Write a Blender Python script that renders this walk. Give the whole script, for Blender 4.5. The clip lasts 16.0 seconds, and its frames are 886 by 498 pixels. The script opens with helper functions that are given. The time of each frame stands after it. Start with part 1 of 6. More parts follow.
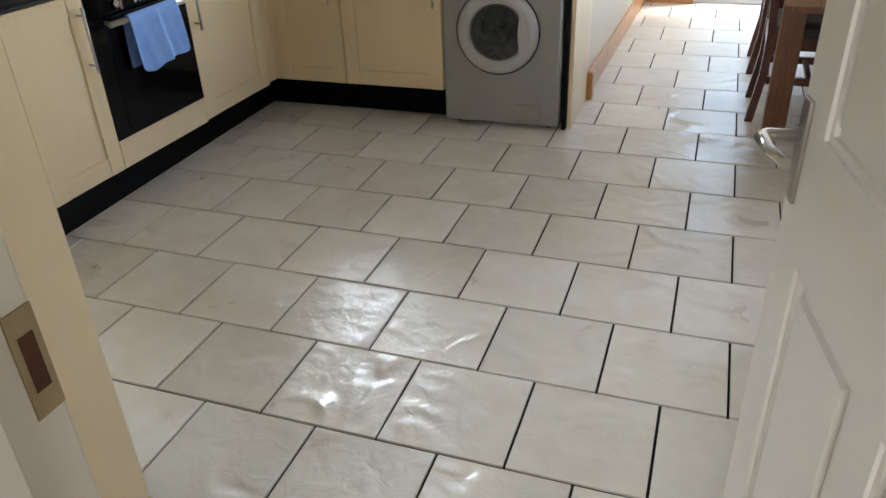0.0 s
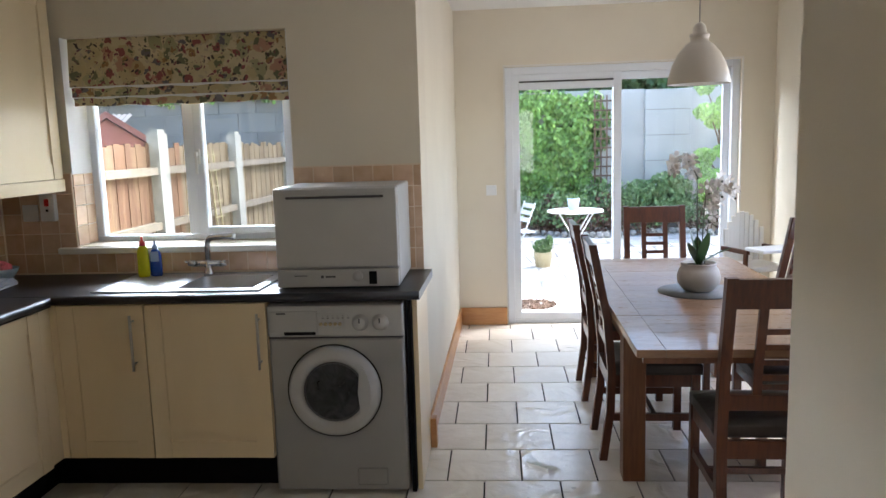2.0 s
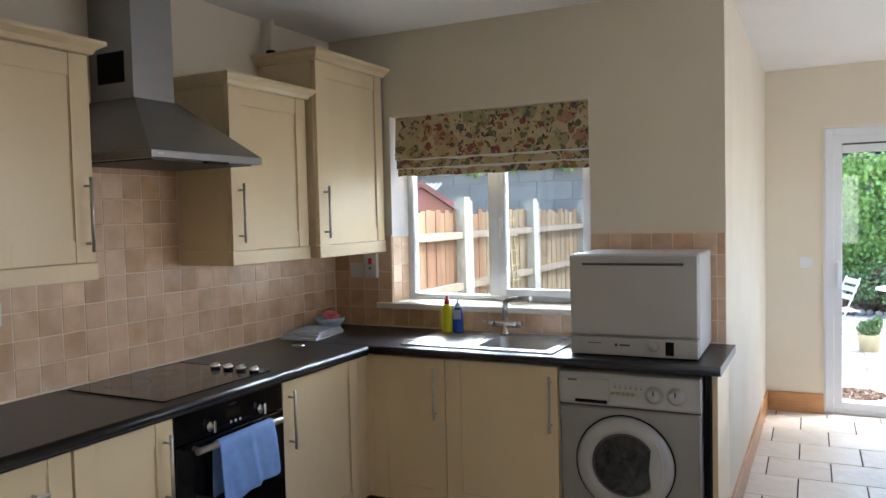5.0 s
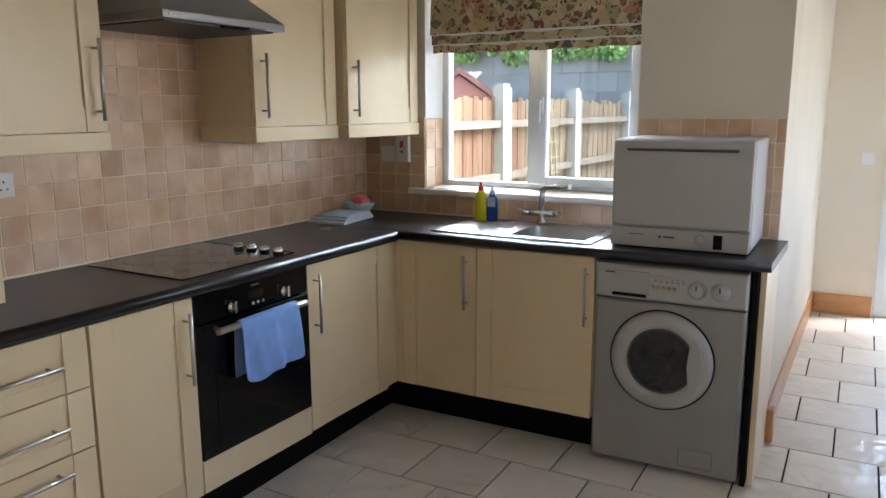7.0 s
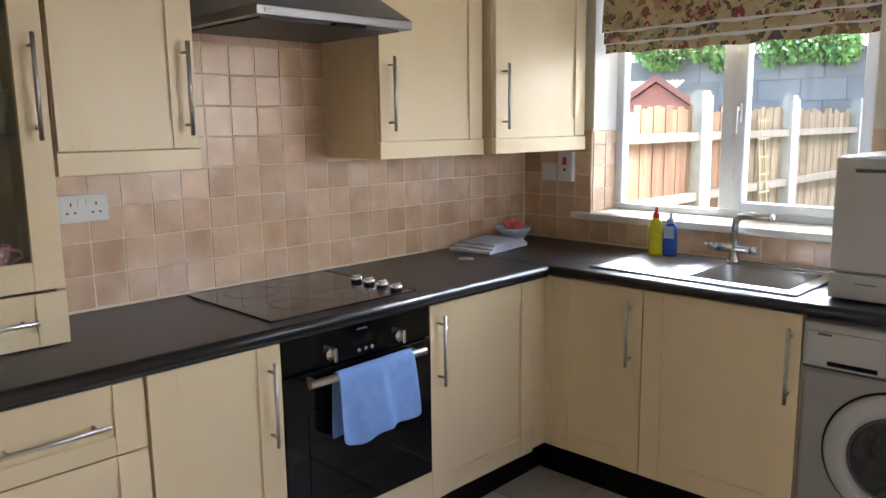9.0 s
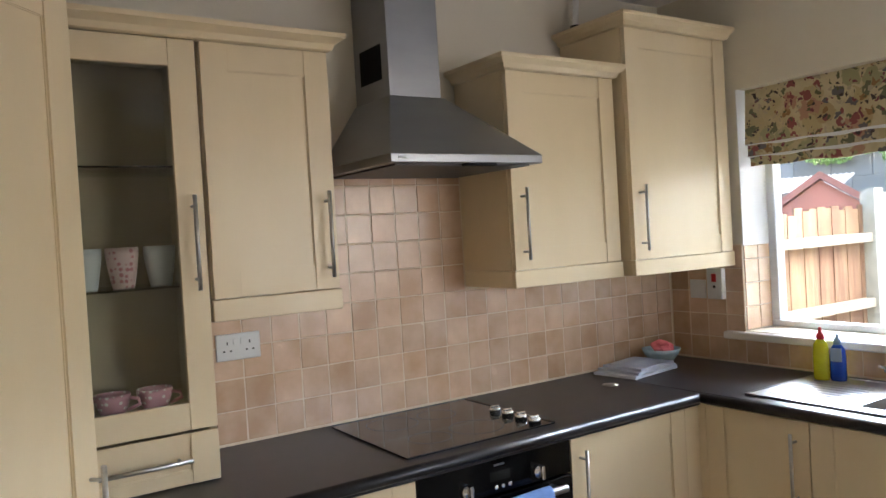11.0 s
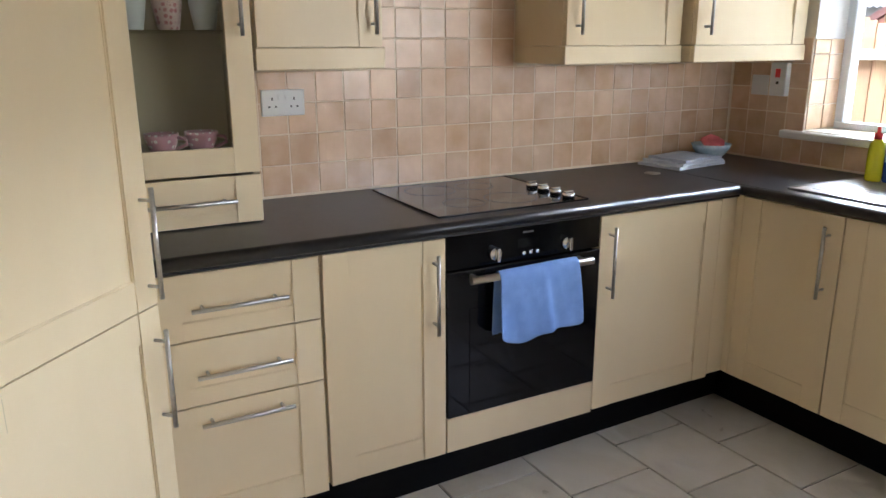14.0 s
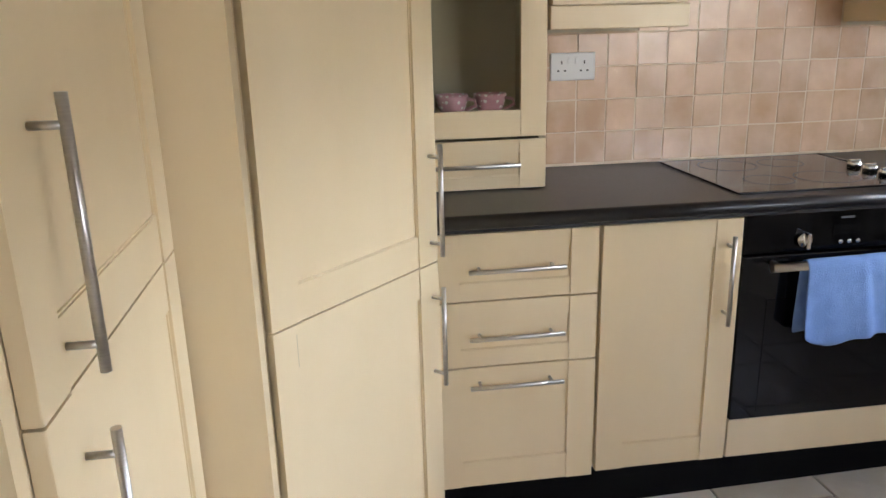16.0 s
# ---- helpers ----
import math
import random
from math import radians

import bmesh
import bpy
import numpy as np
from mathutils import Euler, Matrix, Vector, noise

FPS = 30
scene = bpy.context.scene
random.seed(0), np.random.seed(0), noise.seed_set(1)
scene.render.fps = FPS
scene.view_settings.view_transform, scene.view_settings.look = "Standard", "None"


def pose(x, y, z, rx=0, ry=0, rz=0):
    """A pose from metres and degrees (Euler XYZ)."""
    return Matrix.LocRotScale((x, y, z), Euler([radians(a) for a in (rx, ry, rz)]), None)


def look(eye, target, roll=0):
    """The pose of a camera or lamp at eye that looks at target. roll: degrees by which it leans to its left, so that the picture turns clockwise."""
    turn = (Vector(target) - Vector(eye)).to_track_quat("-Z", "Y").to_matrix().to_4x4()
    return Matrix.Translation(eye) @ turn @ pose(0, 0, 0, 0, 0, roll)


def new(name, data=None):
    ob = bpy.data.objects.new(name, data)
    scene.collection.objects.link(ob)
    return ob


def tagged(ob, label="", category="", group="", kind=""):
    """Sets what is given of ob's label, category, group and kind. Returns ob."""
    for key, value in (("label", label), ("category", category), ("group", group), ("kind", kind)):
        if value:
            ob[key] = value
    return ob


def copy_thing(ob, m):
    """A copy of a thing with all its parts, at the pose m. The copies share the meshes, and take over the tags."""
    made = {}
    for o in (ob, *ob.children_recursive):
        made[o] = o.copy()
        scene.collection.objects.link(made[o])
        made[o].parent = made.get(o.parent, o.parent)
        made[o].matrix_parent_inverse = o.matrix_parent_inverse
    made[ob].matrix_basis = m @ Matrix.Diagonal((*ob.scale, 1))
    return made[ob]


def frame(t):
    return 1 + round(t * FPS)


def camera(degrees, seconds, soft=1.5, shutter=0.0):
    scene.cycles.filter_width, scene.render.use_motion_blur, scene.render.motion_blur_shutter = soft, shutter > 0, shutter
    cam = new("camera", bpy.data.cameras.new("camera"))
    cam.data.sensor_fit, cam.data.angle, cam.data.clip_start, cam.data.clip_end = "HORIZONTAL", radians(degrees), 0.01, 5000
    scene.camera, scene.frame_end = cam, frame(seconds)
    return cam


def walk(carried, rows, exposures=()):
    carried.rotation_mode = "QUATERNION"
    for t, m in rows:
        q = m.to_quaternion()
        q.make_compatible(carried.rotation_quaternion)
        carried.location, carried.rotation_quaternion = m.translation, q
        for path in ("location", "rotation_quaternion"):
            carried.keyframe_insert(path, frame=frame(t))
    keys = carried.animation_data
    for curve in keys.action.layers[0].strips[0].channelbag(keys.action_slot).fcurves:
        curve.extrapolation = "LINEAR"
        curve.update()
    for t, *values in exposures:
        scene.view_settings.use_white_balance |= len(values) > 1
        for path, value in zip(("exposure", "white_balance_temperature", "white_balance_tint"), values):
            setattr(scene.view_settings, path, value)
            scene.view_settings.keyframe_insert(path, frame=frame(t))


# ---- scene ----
cam = camera(60.9, 16.0)

PATH = [
    (0, (2.908, -4.133, 1.403), (2.28, -2.514, 0.411), -2.4),
    (0.5, (2.802, -4.087, 1.446), (2.382, -2.341, 0.567), -1.9),
    (1, (2.743, -3.945, 1.468), (2.371, -2.099, 0.792), -1.6),
    (1.5, (2.693, -3.79, 1.529), (2.402, -1.865, 1.073), -1.3),
    (2, (2.633, -3.708, 1.564), (2.457, -1.737, 1.28), -1.7),
    (2.5, (2.611, -3.718, 1.561), (2.477, -1.732, 1.363), -1.9),
    (3, (2.603, -3.727, 1.558), (2.373, -1.747, 1.397), -1.8),
    (3.5, (2.626, -3.742, 1.549), (2.169, -1.799, 1.423), -2.1),
    (4, (2.64, -3.747, 1.56), (1.958, -1.869, 1.471), -2.2),
    (4.2, (2.633, -3.73, 1.564), (1.874, -1.88, 1.496), -2.5),
    (6.3, (2.602, -3.712, 1.544), (1.605, -1.993, 1.32), -0.6),
    (6.5, (2.591, -3.684, 1.531), (1.606, -1.965, 1.259), -0.4),
    (7, (2.549, -3.554, 1.497), (1.57, -1.848, 1.133), -0.2),
    (7.5, (2.493, -3.427, 1.473), (1.484, -1.758, 1.031), -0.1),
    (8, (2.508, -3.22, 1.457), (1.4, -1.625, 0.979), 0.1),
    (8.5, (2.466, -3.079, 1.468), (1.242, -1.572, 0.987), 0.3),
    (9, (2.383, -2.975, 1.488), (0.99, -1.578, 1.161), -0.7),
    (9.5, (2.356, -2.925, 1.506), (0.831, -1.635, 1.404), -2.4),
    (11.8, (2.461, -2.907, 1.588), (0.755, -1.868, 1.492), -2.8),
    (12, (2.463, -2.894, 1.564), (0.756, -1.859, 1.433), -2.8),
    (12.5, (2.471, -2.878, 1.519), (0.769, -1.852, 1.291), -2.5),
    (13, (2.48, -2.876, 1.491), (0.788, -1.86, 1.173), -2.0),
    (13.5, (2.481, -2.874, 1.475), (0.793, -1.886, 1.055), -1.1),
    (14, (2.496, -2.879, 1.441), (0.8, -1.96, 0.912), -0.2),
    (14.5, (2.495, -2.904, 1.388), (0.782, -2.078, 0.769), 0.5),
    (15, (2.499, -2.909, 1.388), (0.746, -2.221, 0.714), 0.4),
    (15.5, (2.503, -2.887, 1.375), (0.678, -2.396, 0.72), -0.5),
    (16, (2.391, -2.887, 1.377), (0.489, -2.63, 0.815), -1.5),
]
# the camera's own brightening and darkening, in stops
EXPOSURES = [(0, 3.04, 6150, 11), (0.5, 3.03, 6150, 12), (1.5, 2.66, 6150, 14), (2.5, 2.38, 6150, 15), (3.5, 2.35, 6130, 15), (4.2, 2.5, 6100, 15), (6.5, 2.74, 6030, 15), (8.5, 2.99, 6030, 16), (9.0, 3.08, 6100, 17), (12.0, 3.08, 6100, 16), (14.0, 3.2, 6050, 16), (16, 3.27, 6280, 17)]
walk(cam, [(t, look(eye, target, roll)) for t, eye, target, roll in PATH], EXPOSURES)

# ---- world, sun, exposure ----
world = bpy.data.worlds.new("world")
scene.world = world
world.use_nodes = True
_wn = world.node_tree
_sky = _wn.nodes.new("ShaderNodeTexSky")
_sky.sky_type = "NISHITA"
_sky.sun_disc = False
SUN_ELEV, SUN_AZ = 55.0, 58.0          # azimuth from +y towards +x
_sky.sun_elevation = radians(SUN_ELEV)
_sky.sun_rotation = radians(SUN_AZ)
_wn.links.new(_sky.outputs[0], _wn.nodes["Background"].inputs[0])
_wn.nodes["Background"].inputs[1].default_value = 0.15
sun_data = bpy.data.lights.new("sun", "SUN")
sun_data.energy, sun_data.angle, sun_data.color = 1.0, radians(14), (1.0, 0.96, 0.90)
sun_ob = new("sun", sun_data)
_d = Vector((math.sin(radians(SUN_AZ)) * math.cos(radians(SUN_ELEV)), math.cos(radians(SUN_AZ)) * math.cos(radians(SUN_ELEV)), math.sin(radians(SUN_ELEV))))
sun_ob.matrix_world = look(_d * 20, (0, 0, 0))



def fill_light(name, m, sx, sy, watts, color=(0.94, 0.98, 1.0)):
    """A rectangular area lamp, added to fill the rooms with daylight."""
    d = bpy.data.lights.new(name, "AREA")
    d.shape, d.size, d.size_y, d.energy, d.color = "RECTANGLE", sx, sy, watts, color
    ob = new(name, d)
    ob.matrix_world = m
    return ob


# added fill lamps: dining end's unseen east opening, and the hall behind the camera
fill_light("east_fill_light", look((4.74, 0.35, 1.55), (0, -0.2, 1.2)), 2.2, 1.3, 2.5, (1.0, 0.97, 0.91))
fill_light("hall_fill_light", look((2.9, -6.15, 1.5), (2.6, 0, 1.3)), 1.2, 1.2, 4.2, (1.0, 0.98, 0.94))
# area lamps added outside for sky light over the patio door and kitchen window
fill_light("patio_sky_fill", look((3.5, 4.8, 3.7), (2.9, 0.2, 0.0)), 3.0, 1.6, 40, (0.95, 0.98, 1.0))
fill_light("kitchen_sky_fill", look((-0.2, 2.8, 3.35), (1.5, -1.8, 0.75)), 4.4, 2.2, 400, (0.84, 0.93, 1.0))

# ---- materials ----


def mat(name, a, b=None, scale=8.0, rough=0.5, metal=0.0, bump=0.0, bump_scale=None, obj_rand=0.0, island=0.0,
        stretch=(1, 1, 1), detail=5.0, rough_var=0.08, coat=0.0, spec=0.5, distort=0.0):
    """Two-tone noise surface in object space, with fine relief."""
    m = bpy.data.materials.new(name)
    m.use_nodes = True
    nt = m.node_tree
    p = nt.nodes["Principled BSDF"]
    tc = nt.nodes.new("ShaderNodeTexCoord")
    geo = nt.nodes.new("ShaderNodeNewGeometry")
    info = nt.nodes.new("ShaderNodeObjectInfo")
    mp = nt.nodes.new("ShaderNodeMapping")
    mp.inputs["Scale"].default_value = stretch
    nt.links.new(tc.outputs["Object"], mp.inputs["Vector"])
    off = nt.nodes.new("ShaderNodeVectorMath")
    off.operation = "SCALE"
    off.inputs[0].default_value = (31.0, 17.0, 23.0)
    nt.links.new(info.outputs["Random"], off.inputs["Scale"])
    nt.links.new(off.outputs[0], mp.inputs["Location"])
    n1 = nt.nodes.new("ShaderNodeTexNoise")
    n1.inputs["Scale"].default_value, n1.inputs["Detail"].default_value = scale, detail
    n1.inputs["Distortion"].default_value = distort
    nt.links.new(mp.outputs[0], n1.inputs["Vector"])
    n2 = nt.nodes.new("ShaderNodeTexNoise")
    n2.inputs["Scale"].default_value, n2.inputs["Detail"].default_value = scale * 0.18, 3.0
    nt.links.new(mp.outputs[0], n2.inputs["Vector"])
    ramp = nt.nodes.new("ShaderNodeMapRange")
    ramp.inputs["From Min"].default_value, ramp.inputs["From Max"].default_value = 0.38, 0.62
    add = nt.nodes.new("ShaderNodeMath")
    add.operation = "MULTIPLY_ADD"
    add.inputs[1].default_value = 0.5
    half = nt.nodes.new("ShaderNodeMath")
    half.operation = "MULTIPLY"
    half.inputs[1].default_value = 0.5
    nt.links.new(n2.outputs[0], half.inputs[0])
    nt.links.new(n1.outputs[0], add.inputs[0])
    nt.links.new(half.outputs[0], add.inputs[2])
    nt.links.new(add.outputs[0], ramp.inputs["Value"])
    mix = nt.nodes.new("ShaderNodeMix")
    mix.data_type = "RGBA"
    mix.inputs["A"].default_value = (*a, 1)
    mix.inputs["B"].default_value = (*(b or [c * 0.9 for c in a]), 1)
    nt.links.new(ramp.outputs[0], mix.inputs["Factor"])
    hsv = nt.nodes.new("ShaderNodeHueSaturation")
    nt.links.new(mix.outputs["Result"], hsv.inputs["Color"])
    if obj_rand or island:
        r = nt.nodes.new("ShaderNodeMapRange")
        k = obj_rand or island
        r.inputs["To Min"].default_value, r.inputs["To Max"].default_value = 1 - k, 1 + k
        nt.links.new(info.outputs["Random"] if obj_rand else geo.outputs["Random Per Island"], r.inputs["Value"])
        nt.links.new(r.outputs[0], hsv.inputs["Value"])
    nt.links.new(hsv.outputs[0], p.inputs["Base Color"])
    rr = nt.nodes.new("ShaderNodeMapRange")
    rr.inputs["To Min"].default_value, rr.inputs["To Max"].default_value = max(0.02, rough - rough_var), min(1, rough + rough_var)
    nt.links.new(n1.outputs[0], rr.inputs["Value"])
    nt.links.new(rr.outputs[0], p.inputs["Roughness"])
    p.inputs["Metallic"].default_value = metal
    p.inputs["Specular IOR Level"].default_value = spec
    p.inputs["Coat Weight"].default_value = coat
    if bump:
        nb = nt.nodes.new("ShaderNodeTexNoise")
        nb.inputs["Scale"].default_value, nb.inputs["Detail"].default_value = bump_scale or scale * 4, 4.0
        nt.links.new(mp.outputs[0], nb.inputs["Vector"])
        bp = nt.nodes.new("ShaderNodeBump")
        bp.inputs["Strength"].default_value, bp.inputs["Distance"].default_value = 1.0, bump
        nt.links.new(nb.outputs[0], bp.inputs["Height"])
        nt.links.new(bp.outputs[0], p.inputs["Normal"])
    return m


def slate_mat(name, a, b):
    """Glazed ceramic tile pressed like riven slate: broad clouds of two tones, ridged relief, satin gloss."""
    m = mat(name, a, b, 5, 0.29, obj_rand=0.06, distort=0.8, rough_var=0.04)
    nt = m.node_tree
    p = nt.nodes["Principled BSDF"]
    p.inputs["Specular IOR Level"].default_value = 0.75
    mp = nt.nodes["Mapping"]
    bump = None
    for scale, dist, kind, depth in ((5.0, 1.2, "RIDGED_MULTIFRACTAL", 0.013), (16.0, 1.0, "FBM", 0.0035), (2.4, 0.4, "FBM", 0.013)):
        n = nt.nodes.new("ShaderNodeTexNoise")
        n.noise_type = kind
        n.inputs["Scale"].default_value, n.inputs["Detail"].default_value = scale, 4.0
        n.inputs["Distortion"].default_value = dist
        nt.links.new(mp.outputs[0], n.inputs["Vector"])
        bp = nt.nodes.new("ShaderNodeBump")
        bp.inputs["Strength"].default_value, bp.inputs["Distance"].default_value = 1.0, depth
        nt.links.new(n.outputs[0], bp.inputs["Height"])
        if bump:
            nt.links.new(bump.outputs[0], bp.inputs["Normal"])
        bump = bp
    nt.links.new(bump.outputs[0], p.inputs["Normal"])
    return m


M = {}
M["wall"] = mat("wall_paint", (0.76, 0.69, 0.56), (0.72, 0.65, 0.525), 3, 0.85, bump=0.0006, bump_scale=120)
M["ceiling"] = mat("ceiling_paint", (0.84, 0.83, 0.80), (0.80, 0.79, 0.76), 2, 0.9, bump=0.0005, bump_scale=90)
M["cream"] = mat("cream_vinyl", (0.81, 0.66, 0.43), (0.745, 0.595, 0.37), 4, 0.33, bump=0.0002, bump_scale=60, stretch=(1, 1, 0.25))
# the cream of the doors, about a third darker and even all over
M["cream_dark"] = mat("cream_darker", (0.55, 0.46, 0.30), (0.52, 0.43, 0.28), 5, 0.5)
M["worktop"] = mat("black_worktop", (0.006, 0.006, 0.008), (0.014, 0.014, 0.017), 90, 0.33, bump=0.00012, bump_scale=220, rough_var=0.03, spec=0.5)
M["plinth"] = mat("black_plinth", (0.002, 0.002, 0.003), (0.004, 0.004, 0.004), 12, 0.5, spec=0.1)
M["steel"] = mat("brushed_steel", (0.56, 0.54, 0.51), (0.48, 0.46, 0.44), 40, 0.33, metal=1.0, stretch=(1, 1, 12))
M["hoodsteel"] = mat("hood_steel", (0.33, 0.335, 0.35), (0.30, 0.305, 0.32), 6, 0.34, metal=1.0, rough_var=0.04, stretch=(1, 1, 3))
M["chrome"] = mat("chrome", (0.75, 0.76, 0.78), (0.7, 0.71, 0.73), 10, 0.1, metal=1.0, rough_var=0.04)
M["sinksteel"] = mat("sink_steel", (0.50, 0.51, 0.53), (0.44, 0.45, 0.47), 9, 0.32, rough_var=0.03, metal=1.0)
M["silver"] = mat("silver_enamel", (0.31, 0.305, 0.295), (0.285, 0.28, 0.27), 6, 0.4, metal=0.25, bump=0.0001)
M["silver_light"] = mat("light_silver_plastic", (0.44, 0.44, 0.435), (0.41, 0.41, 0.405), 6, 0.38, metal=0.1)
M["white"] = mat("white_plastic", (0.78, 0.78, 0.77), (0.74, 0.74, 0.73), 5, 0.35)
M["dwwhite"] = mat("dishwasher_silver_white", (0.46, 0.455, 0.44), (0.43, 0.425, 0.41), 5, 0.38)
M["upvc"] = mat("white_frame", (0.76, 0.79, 0.83), (0.72, 0.75, 0.79), 4, 0.33)
M["gloss"] = mat("white_gloss_paint", (0.78, 0.75, 0.69), (0.74, 0.71, 0.65), 4, 0.35, bump=0.0002, bump_scale=70)
M["black"] = mat("black_enamel", (0.003, 0.003, 0.0035), (0.006, 0.006, 0.006), 12, 0.10, rough_var=0.03, spec=0.22)
M["darkglass"] = mat("oven_glass", (0.003, 0.003, 0.004), (0.006, 0.006, 0.007), 3, 0.06, spec=0.28, rough_var=0.03)
M["bowlglass"] = mat("porthole_glass", (0.006, 0.006, 0.007), (0.05, 0.052, 0.056), 11, 0.1, spec=0.4, distort=2.5, rough_var=0.05)
M["drum"] = mat("drum_steel", (0.20, 0.20, 0.20), (0.12, 0.12, 0.12), 20, 0.3, metal=0.8)
M["hobglass"] = mat("ceramic_hob_glass", (0.006, 0.006, 0.007), (0.01, 0.01, 0.01), 3, 0.08, rough_var=0.04)
M["rubber"] = mat("grey_rubber", (0.05, 0.05, 0.055), (0.08, 0.08, 0.085), 20, 0.5)
M["pine"] = mat("orange_pine", (0.56, 0.29, 0.11), (0.47, 0.215, 0.075), 14, 0.35, stretch=(1, 1, 6), coat=0.2)
M["oak"] = mat("table_oak", (0.34, 0.20, 0.112), (0.245, 0.135, 0.072), 9, 0.3, bump=0.0003, stretch=(1.5, 9, 9), coat=0.25, obj_rand=0.12)
M["oak_leg"] = mat("leg_oak", (0.20, 0.075, 0.028), (0.13, 0.045, 0.017), 9, 0.35, stretch=(10, 10, 1), coat=0.2)
M["mahogany"] = mat("chair_wood", (0.12, 0.034, 0.013), (0.06, 0.017, 0.007), 10, 0.32, stretch=(8, 8, 1), coat=0.25)
M["leather"] = mat("dark_brown_leather", (0.024, 0.020, 0.021), (0.045, 0.038, 0.037), 14, 0.38, bump=0.0015, bump_scale=45)
M["towel"] = mat("blue_towel", (0.19, 0.33, 0.68), (0.24, 0.40, 0.76), 30, 0.95, bump=0.002, bump_scale=260)
M["towelpale"] = mat("pale_blue_towel", (0.50, 0.57, 0.72), (0.66, 0.70, 0.78), 22, 0.95, bump=0.002, bump_scale=240)
M["pink"] = mat("pink_cloth", (0.75, 0.12, 0.16), (0.85, 0.25, 0.27), 15, 0.8)
M["bowl"] = mat("blue_white_china", (0.62, 0.75, 0.82), (0.36, 0.55, 0.68), 26, 0.25)
M["grout"] = mat("floor_grout", (0.018, 0.016, 0.014), (0.03, 0.027, 0.023), 30, 0.95, spec=0.1)
M["splashgrout"] = mat("tile_grout", (0.82, 0.69, 0.52), (0.76, 0.62, 0.46), 30, 0.9)
M["tile"] = mat("splash_tile", (0.59, 0.375, 0.228), (0.79, 0.568, 0.40), 9, 0.24, bump=0.0014, bump_scale=14, obj_rand=0.085, spec=0.6)
M["floortile"] = slate_mat("floor_tile", (0.665, 0.615, 0.535), (0.79, 0.755, 0.69))
M["tilewhite"] = mat("reveal_paint", (0.78, 0.77, 0.75), (0.74, 0.73, 0.71), 4, 0.6)
M["yellow"] = mat("yellow_liquid", (0.72, 0.70, 0.02), (0.65, 0.62, 0.02), 5, 0.2)
M["blue"] = mat("blue_liquid", (0.02, 0.08, 0.42), (0.02, 0.06, 0.35), 5, 0.2)
M["clear"] = mat("pale_blue_plastic", (0.38, 0.5, 0.68), (0.32, 0.45, 0.62), 5, 0.25)
M["red"] = mat("red_cap", (0.7, 0.03, 0.03), None, 5, 0.35)
M["pinkmug"] = mat("pink_china", (0.62, 0.28, 0.33), (0.70, 0.38, 0.42), 8, 0.3)
M["whitemug"] = mat("white_china", (0.75, 0.77, 0.74), (0.7, 0.72, 0.7), 8, 0.3)
M["pot"] = mat("glazed_pot", (0.55, 0.52, 0.48), (0.48, 0.45, 0.41), 18, 0.5, bump=0.001, bump_scale=40)
M["slate"] = mat("slate_mat", (0.16, 0.17, 0.18), (0.22, 0.23, 0.24), 10, 0.45)
M["leaf"] = mat("leaf_dark", (0.03, 0.075, 0.02), (0.05, 0.11, 0.03), 12, 0.35)
M["stem"] = mat("orchid_stem", (0.05, 0.06, 0.03), (0.09, 0.08, 0.04), 12, 0.5)
M["petal"] = mat("orchid_petal", (0.74, 0.70, 0.66), (0.80, 0.76, 0.72), 20, 0.6, island=0.12)
M["soil"] = mat("soil", (0.05, 0.035, 0.025), (0.08, 0.06, 0.045), 30, 0.95)
M["pendant"] = mat("pendant_enamel", (0.52, 0.47, 0.40), (0.48, 0.43, 0.37), 5, 0.35)
M["cable"] = mat("cable_grey", (0.3, 0.28, 0.25), None, 5, 0.6)
M["patio"] = mat("patio_slabs", (0.56, 0.53, 0.48), (0.44, 0.41, 0.365), 5, 0.9, bump=0.002, bump_scale=30, obj_rand=0.1)
M["ground"] = mat("ground_gravel", (0.34, 0.30, 0.25), (0.26, 0.23, 0.19), 6, 0.95, bump=0.01, bump_scale=30)
M["render"] = mat("garden_wall_render", (0.53, 0.505, 0.46), (0.43, 0.41, 0.37), 3, 0.9, bump=0.003, bump_scale=18)
M["stonewall"] = mat("distant_grey_wall", (0.20, 0.182, 0.155), (0.26, 0.24, 0.21), 2.5, 0.95, obj_rand=0.09, bump=0.004, bump_scale=14)
M["fence"] = mat("weathered_fence", (0.095, 0.036, 0.014), (0.20, 0.118, 0.058), 4.5, 0.85, stretch=(9, 9, 0.8), obj_rand=0.12, bump=0.002)
M["fencepale"] = mat("bleached_fence", (0.105, 0.064, 0.028), (0.215, 0.165, 0.095), 4.5, 0.85, stretch=(9, 9, 0.8), obj_rand=0.12, bump=0.002)
M["post"] = mat("concrete_post", (0.30, 0.285, 0.24), (0.23, 0.22, 0.185), 12, 0.9, bump=0.002)
M["rail"] = mat("fence_rail", (0.20, 0.165, 0.12), (0.15, 0.12, 0.08), 10, 0.9)
M["trellis"] = mat("trellis_wood", (0.30, 0.25, 0.13), (0.22, 0.18, 0.10), 10, 0.85)
M["shed"] = mat("red_shed", (0.33, 0.125, 0.085), (0.25, 0.10, 0.07), 6, 0.8, island=0.25)
M["ivy"] = mat("ivy_leaves", (0.115, 0.225, 0.045), (0.27, 0.42, 0.10), 3, 0.5, island=0.45)
M["ivy_light"] = mat("bright_leaves", (0.26, 0.46, 0.08), (0.40, 0.58, 0.17), 4, 0.5, island=0.35)
M["shrub"] = mat("shrub_leaves", (0.08, 0.16, 0.05), (0.19, 0.28, 0.11), 4, 0.6, island=0.4)
